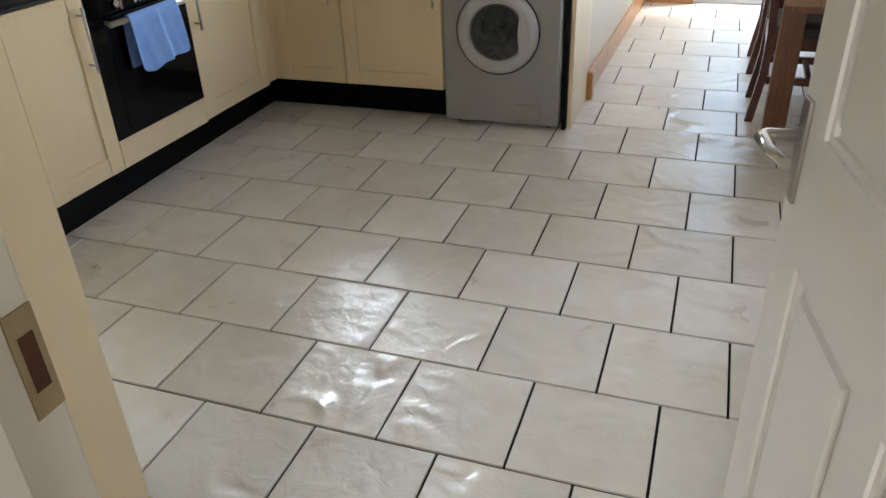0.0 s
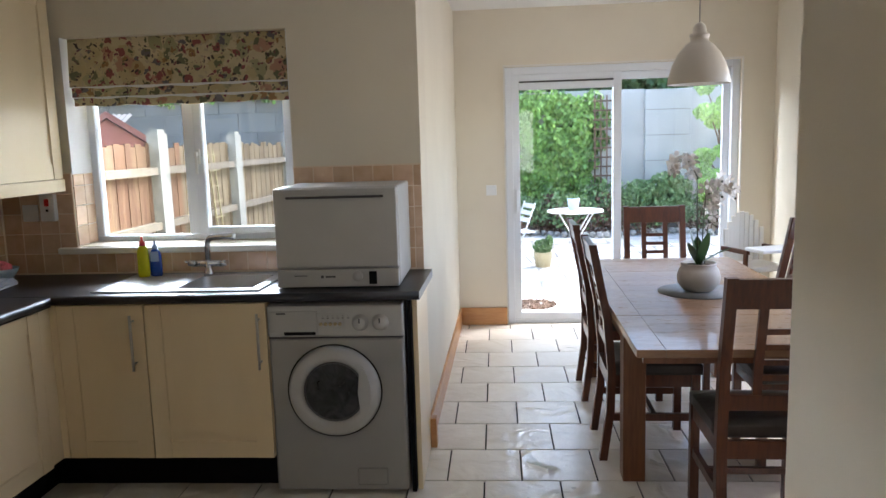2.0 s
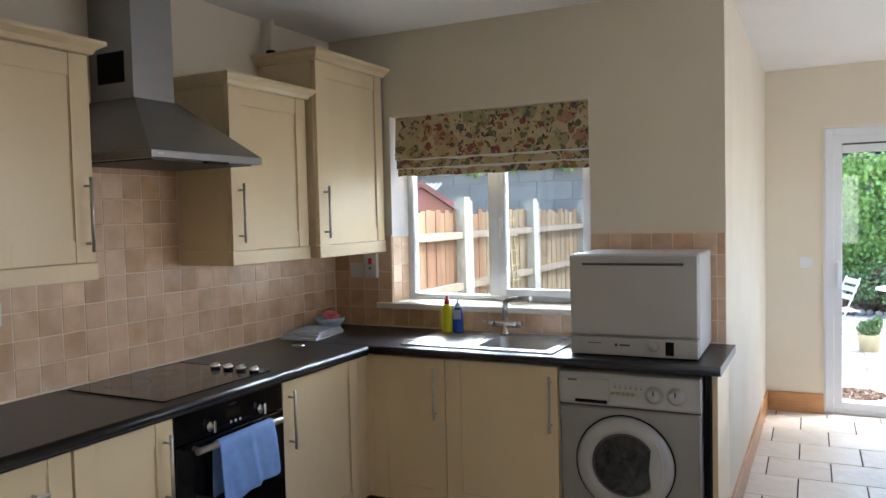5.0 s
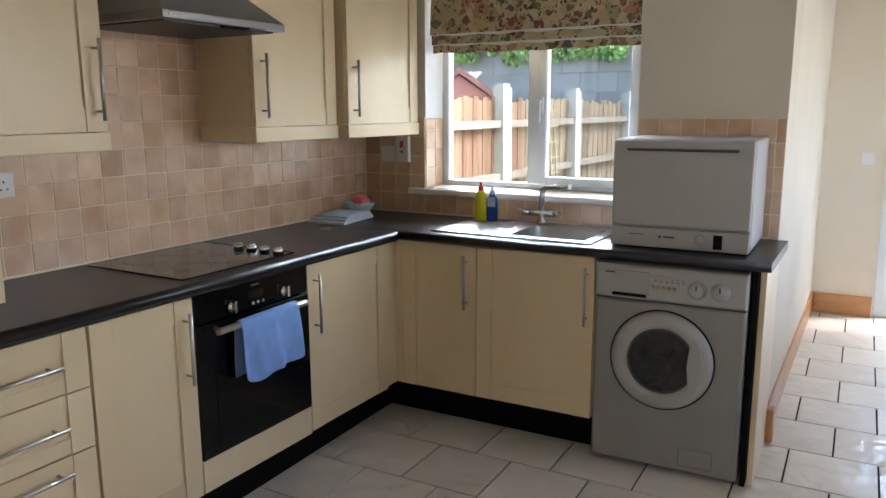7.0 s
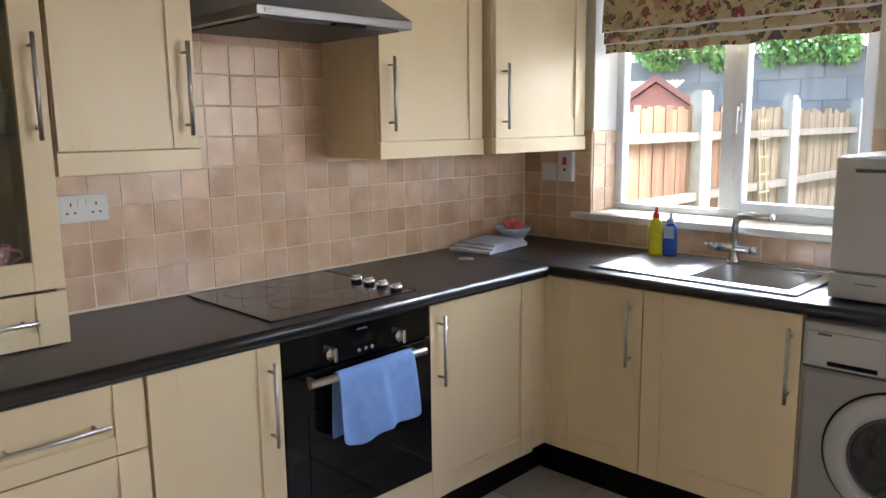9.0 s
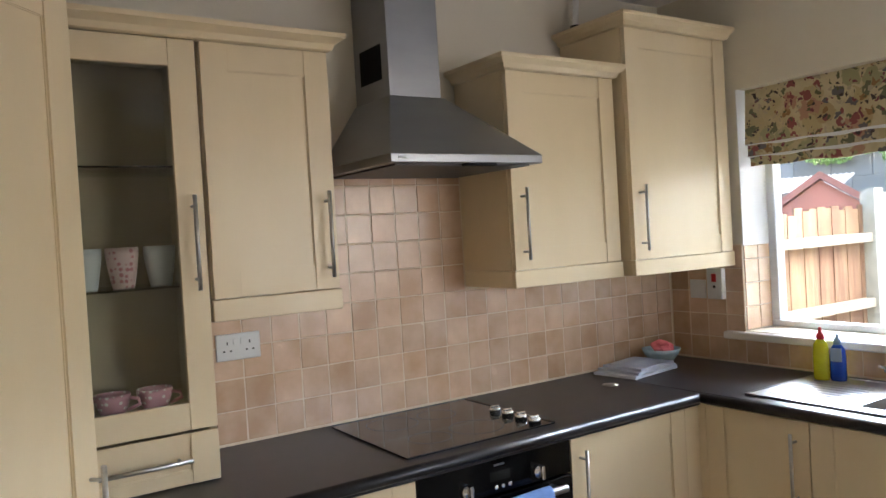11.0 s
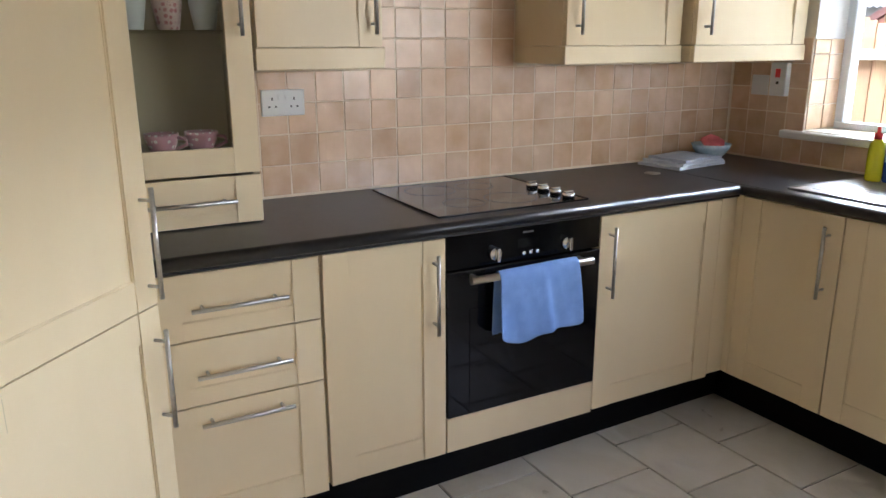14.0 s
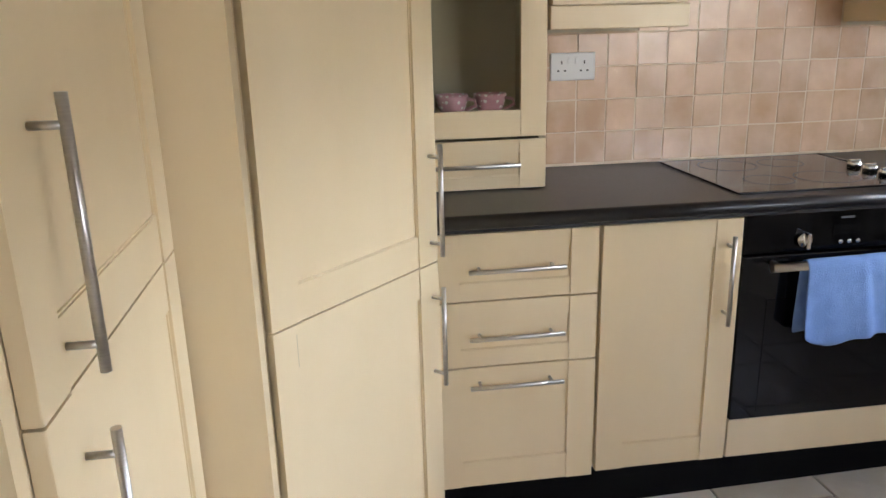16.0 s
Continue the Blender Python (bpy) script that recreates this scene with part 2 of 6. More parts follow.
M["hedge"] = mat("dark_hedge_leaves", (0.03, 0.07, 0.02), (0.09, 0.15, 0.05), 4, 0.6, island=0.5)
M["twig"] = mat("brown_stems", (0.13, 0.07, 0.045), (0.20, 0.12, 0.08), 8, 0.9, island=0.3)
M["stone"] = mat("edging_stone", (0.38, 0.35, 0.30), (0.26, 0.24, 0.21), 8, 0.9, bump=0.006, island=0.25)
M["gardenwhite"] = mat("white_garden_metal", (0.74, 0.74, 0.72), None, 8, 0.5)
M["bucket"] = mat("blue_grey_bucket", (0.36, 0.44, 0.62), (0.44, 0.50, 0.66), 8, 0.5)
M["yellowpot"] = mat("straw_coloured_pot", (0.52, 0.44, 0.27), (0.42, 0.34, 0.20), 8, 0.6)
M["brass"] = mat("brass_plate", (0.45, 0.36, 0.22), (0.35, 0.28, 0.17), 15, 0.4, metal=0.9)
M["darkhole"] = mat("dark_wood_hole", (0.05, 0.02, 0.012), (0.12, 0.05, 0.025), 30, 0.8)
M["socketblack"] = mat("socket_hole", (0.01, 0.01, 0.01), None, 5, 0.6)
M["hallfloor"] = mat("hall_wood", (0.16, 0.08, 0.045), (0.12, 0.06, 0.03), 6, 0.5, stretch=(6, 1, 1))


def glass_mat(name, tint=(1, 1, 1), gloss_rough=0.0):
    m = bpy.data.materials.new(name)
    m.use_nodes = True
    nt = m.node_tree
    nt.nodes.remove(nt.nodes["Principled BSDF"])
    out = nt.nodes["Material Output"]
    tr, gl, fr, mx = (nt.nodes.new("ShaderNode" + k) for k in ("BsdfTransparent", "BsdfGlossy", "Fresnel", "MixShader"))
    tr.inputs[0].default_value = (*tint, 1)
    gl.inputs["Roughness"].default_value = gloss_rough
    fr.inputs[0].default_value = 1.45
    nt.links.new(fr.outputs[0], mx.inputs[0])
    nt.links.new(tr.outputs[0], mx.inputs[1])
    nt.links.new(gl.outputs[0], mx.inputs[2])
    nt.links.new(mx.outputs[0], out.inputs[0])
    return m


M["glass"] = glass_mat("pane_glass", (0.96, 0.98, 0.97))
M["drumglass"] = glass_mat("drum_glass", (0.35, 0.36, 0.37), 0.02)


def floral():
    m = mat("floral_blind", (0.60, 0.50, 0.31), (0.47, 0.38, 0.21), 20, 0.95, bump=0.0008, bump_scale=300)
    nt = m.node_tree
    p = nt.nodes["Principled BSDF"]
    tc = nt.nodes.new("ShaderNodeTexCoord")
    prev = p.inputs["Base Color"].links[0].from_socket
    wob = nt.nodes.new("ShaderNodeTexNoise")
    wob.inputs["Scale"].default_value = 26
    for scale, limit, cols in ((11, 0.50, ((0.44, 0.32, 0.16), (0.36, 0.33, 0.18), (0.44, 0.25, 0.16), (0.48, 0.38, 0.20))),
                               (20, 0.44, ((0.27, 0.085, 0.075), (0.16, 0.155, 0.085), (0.30, 0.17, 0.07), (0.15, 0.13, 0.13))),
                               (38, 0.34, ((0.07, 0.05, 0.045), (0.20, 0.06, 0.07), (0.13, 0.12, 0.06), (0.44, 0.36, 0.24)))):
        add = nt.nodes.new("ShaderNodeVectorMath")
        add.operation = "MULTIPLY_ADD"
        add.inputs[1].default_value = (0.07, 0.07, 0.07)
        nt.links.new(tc.outputs["Object"], wob.inputs["Vector"])
        nt.links.new(wob.outputs["Color"], add.inputs[0])
        nt.links.new(tc.outputs["Object"], add.inputs[2])
        v = nt.nodes.new("ShaderNodeTexVoronoi")
        v.inputs["Scale"].default_value = scale
        nt.links.new(add.outputs[0], v.inputs["Vector"])
        less = nt.nodes.new("ShaderNodeMath")
        less.operation = "LESS_THAN"
        less.inputs[1].default_value = limit
        nt.links.new(v.outputs["Distance"], less.inputs[0])
        sep = nt.nodes.new("ShaderNodeSeparateColor")
        nt.links.new(v.outputs["Color"], sep.inputs[0])
        ramp = nt.nodes.new("ShaderNodeValToRGB")
        ramp.color_ramp.interpolation = "CONSTANT"
        while len(ramp.color_ramp.elements) < 4:
            ramp.color_ramp.elements.new(0.5)
        for e, pos, c in zip(ramp.color_ramp.elements, (0, 0.28, 0.52, 0.76), cols):
            e.position, e.color = pos, (*c, 1)
        nt.links.new(sep.outputs[0], ramp.inputs[0])
        mask = nt.nodes.new("ShaderNodeMath")
        mask.operation = "MULTIPLY"
        gt = nt.nodes.new("ShaderNodeMath")
        gt.operation = "GREATER_THAN"
        gt.inputs[1].default_value = 0.22
        nt.links.new(sep.outputs[1], gt.inputs[0])
        nt.links.new(less.outputs[0], mask.inputs[0])
        nt.links.new(gt.outputs[0], mask.inputs[1])
        mx = nt.nodes.new("ShaderNodeMix")
        mx.data_type = "RGBA"
        nt.links.new(mask.outputs[0], mx.inputs["Factor"])
        nt.links.new(prev, mx.inputs["A"])
        nt.links.new(ramp.outputs[0], mx.inputs["B"])
        prev = mx.outputs["Result"]
    nt.links.new(prev, p.inputs["Base Color"])
    return m


M["floral"] = floral()


def spotted(m, spot, scale, limit):
    """Adds round printed spots to a surface."""
    nt = m.node_tree
    p = nt.nodes["Principled BSDF"]
    prev = p.inputs["Base Color"].links[0].from_socket
    tc = nt.nodes.new("ShaderNodeTexCoord")
    v = nt.nodes.new("ShaderNodeTexVoronoi")
    v.inputs["Scale"].default_value, v.inputs["Randomness"].default_value = scale, 0.35
    nt.links.new(tc.outputs["Object"], v.inputs["Vector"])
    less = nt.nodes.new("ShaderNodeMath")
    less.operation = "LESS_THAN"
    less.inputs[1].default_value = limit
    nt.links.new(v.outputs["Distance"], less.inputs[0])
    mx = nt.nodes.new("ShaderNodeMix")
    mx.data_type = "RGBA"
    mx.inputs["B"].default_value = (*spot, 1)
    nt.links.new(less.outputs[0], mx.inputs["Factor"])
    nt.links.new(prev, mx.inputs["A"])
    nt.links.new(mx.outputs["Result"], p.inputs["Base Color"])
    return m


spotted(M["pinkmug"], (0.85, 0.78, 0.74), 60, 0.32)
M["patternmug"] = spotted(mat("patterned_china", (0.72, 0.56, 0.51), (0.66, 0.48, 0.44), 8, 0.3), (0.50, 0.20, 0.21), 62, 0.36)

# ---- mesh helpers ----


def box(bm, x0, x1, y0, y1, z0, z1, bevel=0.0):
    vs = [bm.verts.new((x, y, z)) for z in (z0, z1) for x, y in ((x0, y0), (x1, y0), (x1, y1), (x0, y1))]
    fs = [bm.faces.new([vs[i] for i in q]) for q in ((3, 2, 1, 0), (4, 5, 6, 7), (0, 1, 5, 4), (1, 2, 6, 5), (2, 3, 7, 6), (3, 0, 4, 7))]
    if bevel:
        es = {e for f in fs for e in f.edges}
        bmesh.ops.bevel(bm, geom=list(es), offset=bevel, segments=2, profile=0.5, affect="EDGES")
    return vs


def prism(bm, pts, z0, z1):
    """A vertical prism over a plan outline (counter-clockwise)."""
    lo, hi = [bm.verts.new((*p, z0)) for p in pts], [bm.verts.new((*p, z1)) for p in pts]
    bm.faces.new(lo[::-1]), bm.faces.new(hi)
    for i in range(len(pts)):
        j = (i + 1) % len(pts)
        bm.faces.new((lo[i], lo[j], hi[j], hi[i]))


def tube(bm, pts, r, seg=10, caps=True):
    """A round bar through points; r is one radius or one for each point."""
    pts = [Vector(p) for p in pts]
    rs = r if isinstance(r, (list, tuple)) else [r] * len(pts)
    rings = []
    side = None
    for i, p in enumerate(pts):
        d = (pts[min(i + 1, len(pts) - 1)] - pts[max(i - 1, 0)]).normalized()
        if side is None:
            side = d.cross(Vector((0, 0, 1)) if abs(d.z) < 0.9 else Vector((1, 0, 0))).normalized()
        side = (side - d * side.dot(d)).normalized()
        up = d.cross(side)
        rings.append([bm.verts.new(p + (side * math.cos(a) + up * math.sin(a)) * rs[i]) for a in [2 * math.pi * k / seg for k in range(seg)]])
    for a, b in zip(rings, rings[1:]):
        for k in range(seg):
            f = bm.faces.new((a[k], a[(k + 1) % seg], b[(k + 1) % seg], b[k]))
            f.smooth = True
    if caps:
        bm.faces.new(rings[0][::-1]), bm.faces.new(rings[-1])


def lathe(bm, prof, cx=0, cy=0, cz=0, seg=28, axis="z", smooth=True, caps=True):
    """Turns (radius, height) pairs round an axis through (cx, cy, cz)."""
    rings = []
    for r, h in prof:
        ring = []
        for k in range(seg):
            a = 2 * math.pi * k / seg
            c, s = r * math.cos(a), r * math.sin(a)
            co = {"z": (cx + c, cy + s, cz + h), "y": (cx + c, cy + h, cz - s), "x": (cx + h, cy + c, cz + s)}[axis]
            ring.append(bm.verts.new(co))
        rings.append(ring)
    for a, b in zip(rings, rings[1:]):
        for k in range(seg):
            f = bm.faces.new((a[k], a[(k + 1) % seg], b[(k + 1) % seg], b[k]))
            f.smooth = smooth
    if caps and prof[0][0] > 1e-4:
        bm.faces.new(rings[0][::-1])
    if caps and prof[-1][0] > 1e-4:
        bm.faces.new(rings[-1])


def mesh(name, bm, material):
    if isinstance(material, str):
        material = M[material]
    bmesh.ops.recalc_face_normals(bm, faces=bm.faces)
    me = bpy.data.meshes.new(name)
    bm.to_mesh(me)
    bm.free()
    me.materials.append(material)
    return me


def part(name, bm, material, parent=None, label=""):
    ob = new(name, mesh(name, bm, material))
    ob.parent = parent
    return tagged(ob, label)


def solid(name, bm, material, label="", category="", group="", kind="", m=None):
    """A thing of one mesh."""
    ob = part(name, bm, material)
    if m is not None:
        ob.matrix_basis = m
    return tagged(ob, label, category, group, kind)


def thing(name, m, label, category, group=""):
    ob = new(name)
    ob.matrix_basis = m
    ob.empty_display_size = 0.1
    return tagged(ob, label, category, group)


def structure(name, bm, material, label=""):
    return solid(name, bm, material, label, kind="structure")


def B(*boxes, bevel=0.0):
    bm = bmesh.new()
    for b in boxes:
        box(bm, *b, bevel=bevel)
    return bm


def slab(xs, zs, front, back, hf, hb=None, chamfer=0.0025):
    """One closed board between y = front and y = back, its cells sunk by hf(i, j), and on the back by hb(i, j)."""
    bm = bmesh.new()
    known = {}

    def V(x, y, z):
        k = (round(x, 5), round(y, 5), round(z, 5))
        if k not in known:
            known[k] = bm.verts.new(k)
        return known[k]

    def face(*q):
        vs = [V(*p) for p in q]
        if len(set(vs)) == len(vs):
            bm.faces.new(vs)

    nx, nz = len(xs) - 1, len(zs) - 1
    for sign, base, h in ((1, front, hf), (-1, back, hb or (lambda i, j: 0.0))):
        H = [[base + sign * h(i, j) for j in range(nz)] for i in range(nx)]
        for i in range(nx):
            for j in range(nz):
                y = H[i][j]
                face((xs[i], y, zs[j]), (xs[i + 1], y, zs[j]), (xs[i + 1], y, zs[j + 1]), (xs[i], y, zs[j + 1]))
                if i + 1 < nx and abs(H[i + 1][j] - y) > 1e-6:
                    face((xs[i + 1], y, zs[j]), (xs[i + 1], H[i + 1][j], zs[j]), (xs[i + 1], H[i + 1][j], zs[j + 1]), (xs[i + 1], y, zs[j + 1]))
                if j + 1 < nz and abs(H[i][j + 1] - y) > 1e-6:
                    face((xs[i], y, zs[j + 1]), (xs[i + 1], y, zs[j + 1]), (xs[i + 1], H[i][j + 1], zs[j + 1]), (xs[i], H[i][j + 1], zs[j + 1]))
        if sign > 0:
            F = H
        else:
            K = H
    for i in range(nx):
        for j, z in ((0, zs[0]), (nz - 1, zs[-1])):
            face((xs[i], F[i][j], z), (xs[i + 1], F[i][j], z), (xs[i + 1], K[i][j], z), (xs[i], K[i][j], z))
    for j in range(nz):
        for i, x in ((0, xs[0]), (nx - 1, xs[-1])):
            face((x, F[i][j], zs[j]), (x, F[i][j], zs[j + 1]), (x, K[i][j], zs[j + 1]), (x, K[i][j], zs[j]))
    if chamfer:
        es = [e for e in bm.edges if all(abs(v.co.y - front) < 1e-5 for v in e.verts) and
              (all(abs(v.co.x - xs[0]) < 1e-5 for v in e.verts) or all(abs(v.co.x - xs[-1]) < 1e-5 for v in e.verts))]
        bmesh.ops.bevel(bm, geom=es, offset=chamfer, segments=2, profile=0.5, affect="EDGES")
    return bm


# ---- plan ----
X_NIB, X_HALL, X_EAST = 2.205, 3.288, 4.75       # side wall of the dining end, wall by the door, east wall
Y_SOUTH, Y_CORNER, Y_PATIO = -3.80, -1.92, 2.58
CEIL = 2.60
RUN = 1.3                                       # slight turn of the units under the window
WT = 0.93                                       # worktop height
WIN = (0.40, 1.565, 1.075, 2.13)                # kitchen window opening
PAT = (2.615, 4.49, 0.0, 2.14)                  # patio door opening

# ---- structure ----
floor = structure("floor", B((-0.1, X_EAST, Y_SOUTH - 0.12, Y_PATIO, -0.12, -0.008)), "grout", "dark grout under the tiled kitchen floor")
structure("hall_floor", B((1.2, 4.6, -6.2, Y_SOUTH - 0.12, -0.12, -0.004)), "hallfloor", "dark wood floor of the hall")
structure("ceiling", B((-0.3, X_EAST + 0.3, -6.2, Y_PATIO + 0.3, CEIL, CEIL + 0.2)), "ceiling", "plain white painted ceiling")
wall_west = structure("wall_west", B((-0.3, 0, Y_SOUTH - 0.3, 0.3, -0.1, CEIL)), "wall", "cream painted wall behind the hob")
wall_window = structure("wall_window", B((0, WIN[0], 0, 0.3, -0.1, CEIL), (WIN[1], X_NIB, 0, 0.3, -0.1, CEIL),
                                         (WIN[0], WIN[1], 0, 0.3, -0.1, WIN[2]), (WIN[0], WIN[1], 0, 0.3, WIN[3], CEIL)), "wall", "cream painted wall round the kitchen window")
structure("wall_side", B((X_NIB - 0.3, X_NIB, 0.3, Y_PATIO + 0.3, -0.1, CEIL)), "wall", "cream painted side wall of the dining end")
structure("wall_patio", B((X_NIB, PAT[0], Y_PATIO, Y_PATIO + 0.3, -0.1, CEIL), (PAT[1], X_EAST, Y_PATIO, Y_PATIO + 0.3, -0.1, CEIL),
                          (PAT[0], PAT[1], Y_PATIO, Y_PATIO + 0.3, PAT[3], CEIL), (PAT[0], PAT[1], Y_PATIO, Y_PATIO + 0.3, -0.1, -0.01)), "wall", "cream painted wall round the patio door")
# east opening and its frame are added out of view, around the fill lamp
structure("wall_east", B((X_EAST, X_EAST + 0.3, -2.2, -0.80, -0.1, CEIL), (X_EAST, X_EAST + 0.3, 1.50, Y_PATIO + 0.3, -0.1, CEIL), (X_EAST, X_EAST + 0.3, -0.80, 1.50, -0.1, 0.88), (X_EAST, X_EAST + 0.3, -0.80, 1.50, 2.22, CEIL)), "wall", "cream painted east wall with a wide opening added out of view")
unseen_frame_e = structure("window_2", B((X_EAST + 0.18, X_EAST + 0.24, -0.80, -0.74, 0.88, 2.22), (X_EAST + 0.18, X_EAST + 0.24, 1.44, 1.50, 0.88, 2.22), (X_EAST + 0.18, X_EAST + 0.24, -0.74, 1.44, 0.88, 0.94), (X_EAST + 0.18, X_EAST + 0.24, -0.74, 1.44, 2.16, 2.22)), "upvc", "white plastic frame added out of view in the east wall")
structure("wall_hall", B((X_HALL, X_EAST + 0.3, Y_SOUTH, Y_CORNER, -0.1, CEIL)), "wall", "cream painted wall beside the open door")
DOOR = (2.385, 3.245, 2.04)
structure("wall_south", B((0, DOOR[0], Y_SOUTH - 0.12, Y_SOUTH, -0.1, CEIL), (DOOR[1], X_EAST, Y_SOUTH - 0.12, Y_SOUTH, -0.1, CEIL),
                          (DOOR[0], DOOR[1], Y_SOUTH - 0.12, Y_SOUTH, DOOR[2], CEIL)), "wall", "cream painted wall with the doorway")
structure("wall_back", B((1.1, 4.7, -6.3, -6.2, -0.1, CEIL), (1.1, 1.2, -6.2, Y_SOUTH - 0.12, -0.1, CEIL), (4.6, 4.7, -6.2, Y_SOUTH - 0.12, -0.1, CEIL)), "wall", "cream painted hall walls")

# skirting
for nm, b in (("baseboard", (X_NIB, X_NIB + 0.016, -0.015, Y_PATIO, 0, 0.15)), ("baseboard", (X_NIB + 0.016, PAT[0] - 0.01, Y_PATIO - 0.016, Y_PATIO, 0, 0.15)),
              ("baseboard", (PAT[1] + 0.01, X_EAST, Y_PATIO - 0.016, Y_PATIO, 0, 0.15)), ("baseboard", (X_EAST - 0.016, X_EAST, -1.9, Y_PATIO - 0.016, 0, 0.15)),
              ("baseboard", (X_HALL + 0.05, X_EAST - 0.016, Y_CORNER, Y_CORNER + 0.016, 0, 0.15))):
    structure(nm, B(b, bevel=0.004), "pine", "orange varnished pine skirting board")
structure("baseboard", B((X_NIB - 0.06, X_NIB + 0.040, -0.031, -0.015, 0, 0.155), (X_NIB + 0.0165, X_NIB + 0.040, -0.0145, 0.03, 0, 0.155), bevel=0.003), "pine", "orange varnished pine skirting return")

# door frame of the kitchen door, with the strike plate
fr = structure("door_frame", B((DOOR[0] - 0.055, DOOR[0] + 0.012, Y_SOUTH, Y_SOUTH + 0.018, 0, DOOR[2] + 0.05), (DOOR[1] - 0.012, DOOR[1] + 0.012, Y_SOUTH, Y_SOUTH + 0.018, 0, DOOR[2] + 0.05),
                               (DOOR[0] + 0.012, DOOR[1] - 0.012, Y_SOUTH, Y_SOUTH + 0.018, DOOR[2] - 0.012, DOOR[2] + 0.05),
                               (DOOR[0] + 0.0125, DOOR[0] + 0.024, Y_SOUTH - 0.13, Y_SOUTH + 0.026, 0, DOOR[2]), (DOOR[1] - 0.024, DOOR[1], Y_SOUTH - 0.13, Y_SOUTH, 0, DOOR[2]),
                               (DOOR[0] + 0.024, DOOR[0] + 0.04, Y_SOUTH - 0.13, Y_SOUTH - 0.04, 0, DOOR[2]),
                               (DOOR[0] - 0.055, DOOR[0] + 0.012, Y_SOUTH - 0.148, Y_SOUTH - 0.13, 0, DOOR[2] + 0.05), bevel=0.004), "gloss", "white painted door lining and architrave")
part("strike_plate", B((DOOR[0] + 0.024, DOOR[0] + 0.0262, Y_SOUTH - 0.005, Y_SOUTH + 0.024, 0.975, 1.078)), "brass", fr, "worn brass strike plate")
part("latch_hole", B((DOOR[0] + 0.0262, DOOR[0] + 0.0272, Y_SOUTH + 0.002, Y_SOUTH + 0.017, 1.0, 1.055)), "darkhole", fr, "splintered dark latch hole")

# ---- kitchen window ----
win = structure("window_1", B((WIN[0], WIN[1], 0.19, 0.25, WIN[2], WIN[2] + 0.03), (WIN[0], WIN[1], 0.19, 0.25, WIN[3] - 0.045, WIN[3]),
                              (WIN[0], WIN[0] + 0.04, 0.19, 0.25, WIN[2] + 0.03, WIN[3] - 0.045), (WIN[1] - 0.04, WIN[1], 0.19, 0.25, WIN[2] + 0.03, WIN[3] - 0.045),
                              (0.922, 0.990, 0.19, 0.25, WIN[2] + 0.03, WIN[3] - 0.045), bevel=0.005), "upvc", "white plastic casement window over the sink")
SX0, SX1, SZ0, SZ1 = 0.990, WIN[1] - 0.04, WIN[2] + 0.03, WIN[3] - 0.045
part("window_sash", B((SX0, SX0 + 0.045, 0.165, 0.225, SZ0, SZ1), (SX1 - 0.05, SX1, 0.165, 0.225, SZ0, SZ1), (SX0 + 0.045, SX1 - 0.05, 0.165, 0.225, SZ0, SZ0 + 0.04),
                      (SX0 + 0.045, SX1 - 0.05, 0.165, 0.225, SZ1 - 0.05, SZ1), bevel=0.006), "upvc", win, "opening white sash")
p = part("pane", B((0.44, 0.922, 0.215, 0.221, SZ0, SZ1)), "glass", win)
p.visible_shadow = False
p = part("pane", B((SX0 + 0.045, SX1 - 0.05, 0.19, 0.196, SZ0 + 0.04, SZ1 - 0.05)), "glass", win)
p.visible_shadow = False
part("window_handle", B((1.003, 1.023, 0.145, 0.165, 1.48, 1.56), (1.005, 1.019, 0.12, 0.132, 1.43, 1.545), (1.008, 1.018, 0.13, 0.147, 1.525, 1.545), bevel=0.004), "white", win)
bm = B((WIN[0] - 0.09, WIN[1] + 0.0, -0.045, 0.0, 1.040, 1.073), bevel=0.007)
box(bm, WIN[0] + 0.001, WIN[1] - 0.001, 0.0, 0.19, 1.05, 1.0745)
part("window_sill", bm, "gloss", win, "white painted window board")
part("reveal_lining", B((WIN[0], WIN[0] + 0.004, 0.0, 0.19, 1.45, WIN[3]), (WIN[1] - 0.004, WIN[1], 0.0, 0.19, WIN[2], WIN[3])), "tilewhite", win, "white painted window reveal")

# roman blind
bl = thing("roman_blind", pose(WIN[0] + 0.015, 0.02, 0), "floral cream and red roman blind half drawn over the kitchen window", "blind")


def fold(z0, z1, y0, y1, sag, thick=0.012, n=24):
    bm = bmesh.new()
    w = WIN[1] - WIN[0] - 0.03
    rows = []
    for i in range(n + 1):
        x = w * i / n
        dz = -sag * math.sin(math.pi * i / n) + 0.004 * math.sin(i * 1.3)
        dy = 0.006 * math.sin(i * 0.9)
        rows.append([bm.verts.new(c) for c in ((x, y0 + dy, z1), (x, y1 + dy, z0 + dz), (x, y1 + dy + thick, z0 + dz), (x, y0 + dy + thick, z1))])
    for a, b in zip(rows, rows[1:]):
        for k in range(4):
            bm.faces.new((a[k], a[(k + 1) % 4], b[(k + 1) % 4], b[k]))
    bm.faces.new(rows[0]), bm.faces.new(rows[-1][::-1])
    return bm


part("upper_fabric", fold(1.885, 2.128, 0.03, 0.012, 0.006), "floral", bl)
part("fold", fold(1.835, 1.905, 0.032, 0.03, 0.006), "floral", bl)
part("fold", fold(1.795, 1.86, 0.046, 0.046, 0.004), "floral", bl)
part("piping", fold(1.884, 1.889, 0.010, 0.010, 0.006, 0.016), "white", bl, "pale hem of the fold")
part("piping", fold(1.833, 1.838, 0.028, 0.028, 0.006, 0.016), "white", bl, "pale hem of the fold")

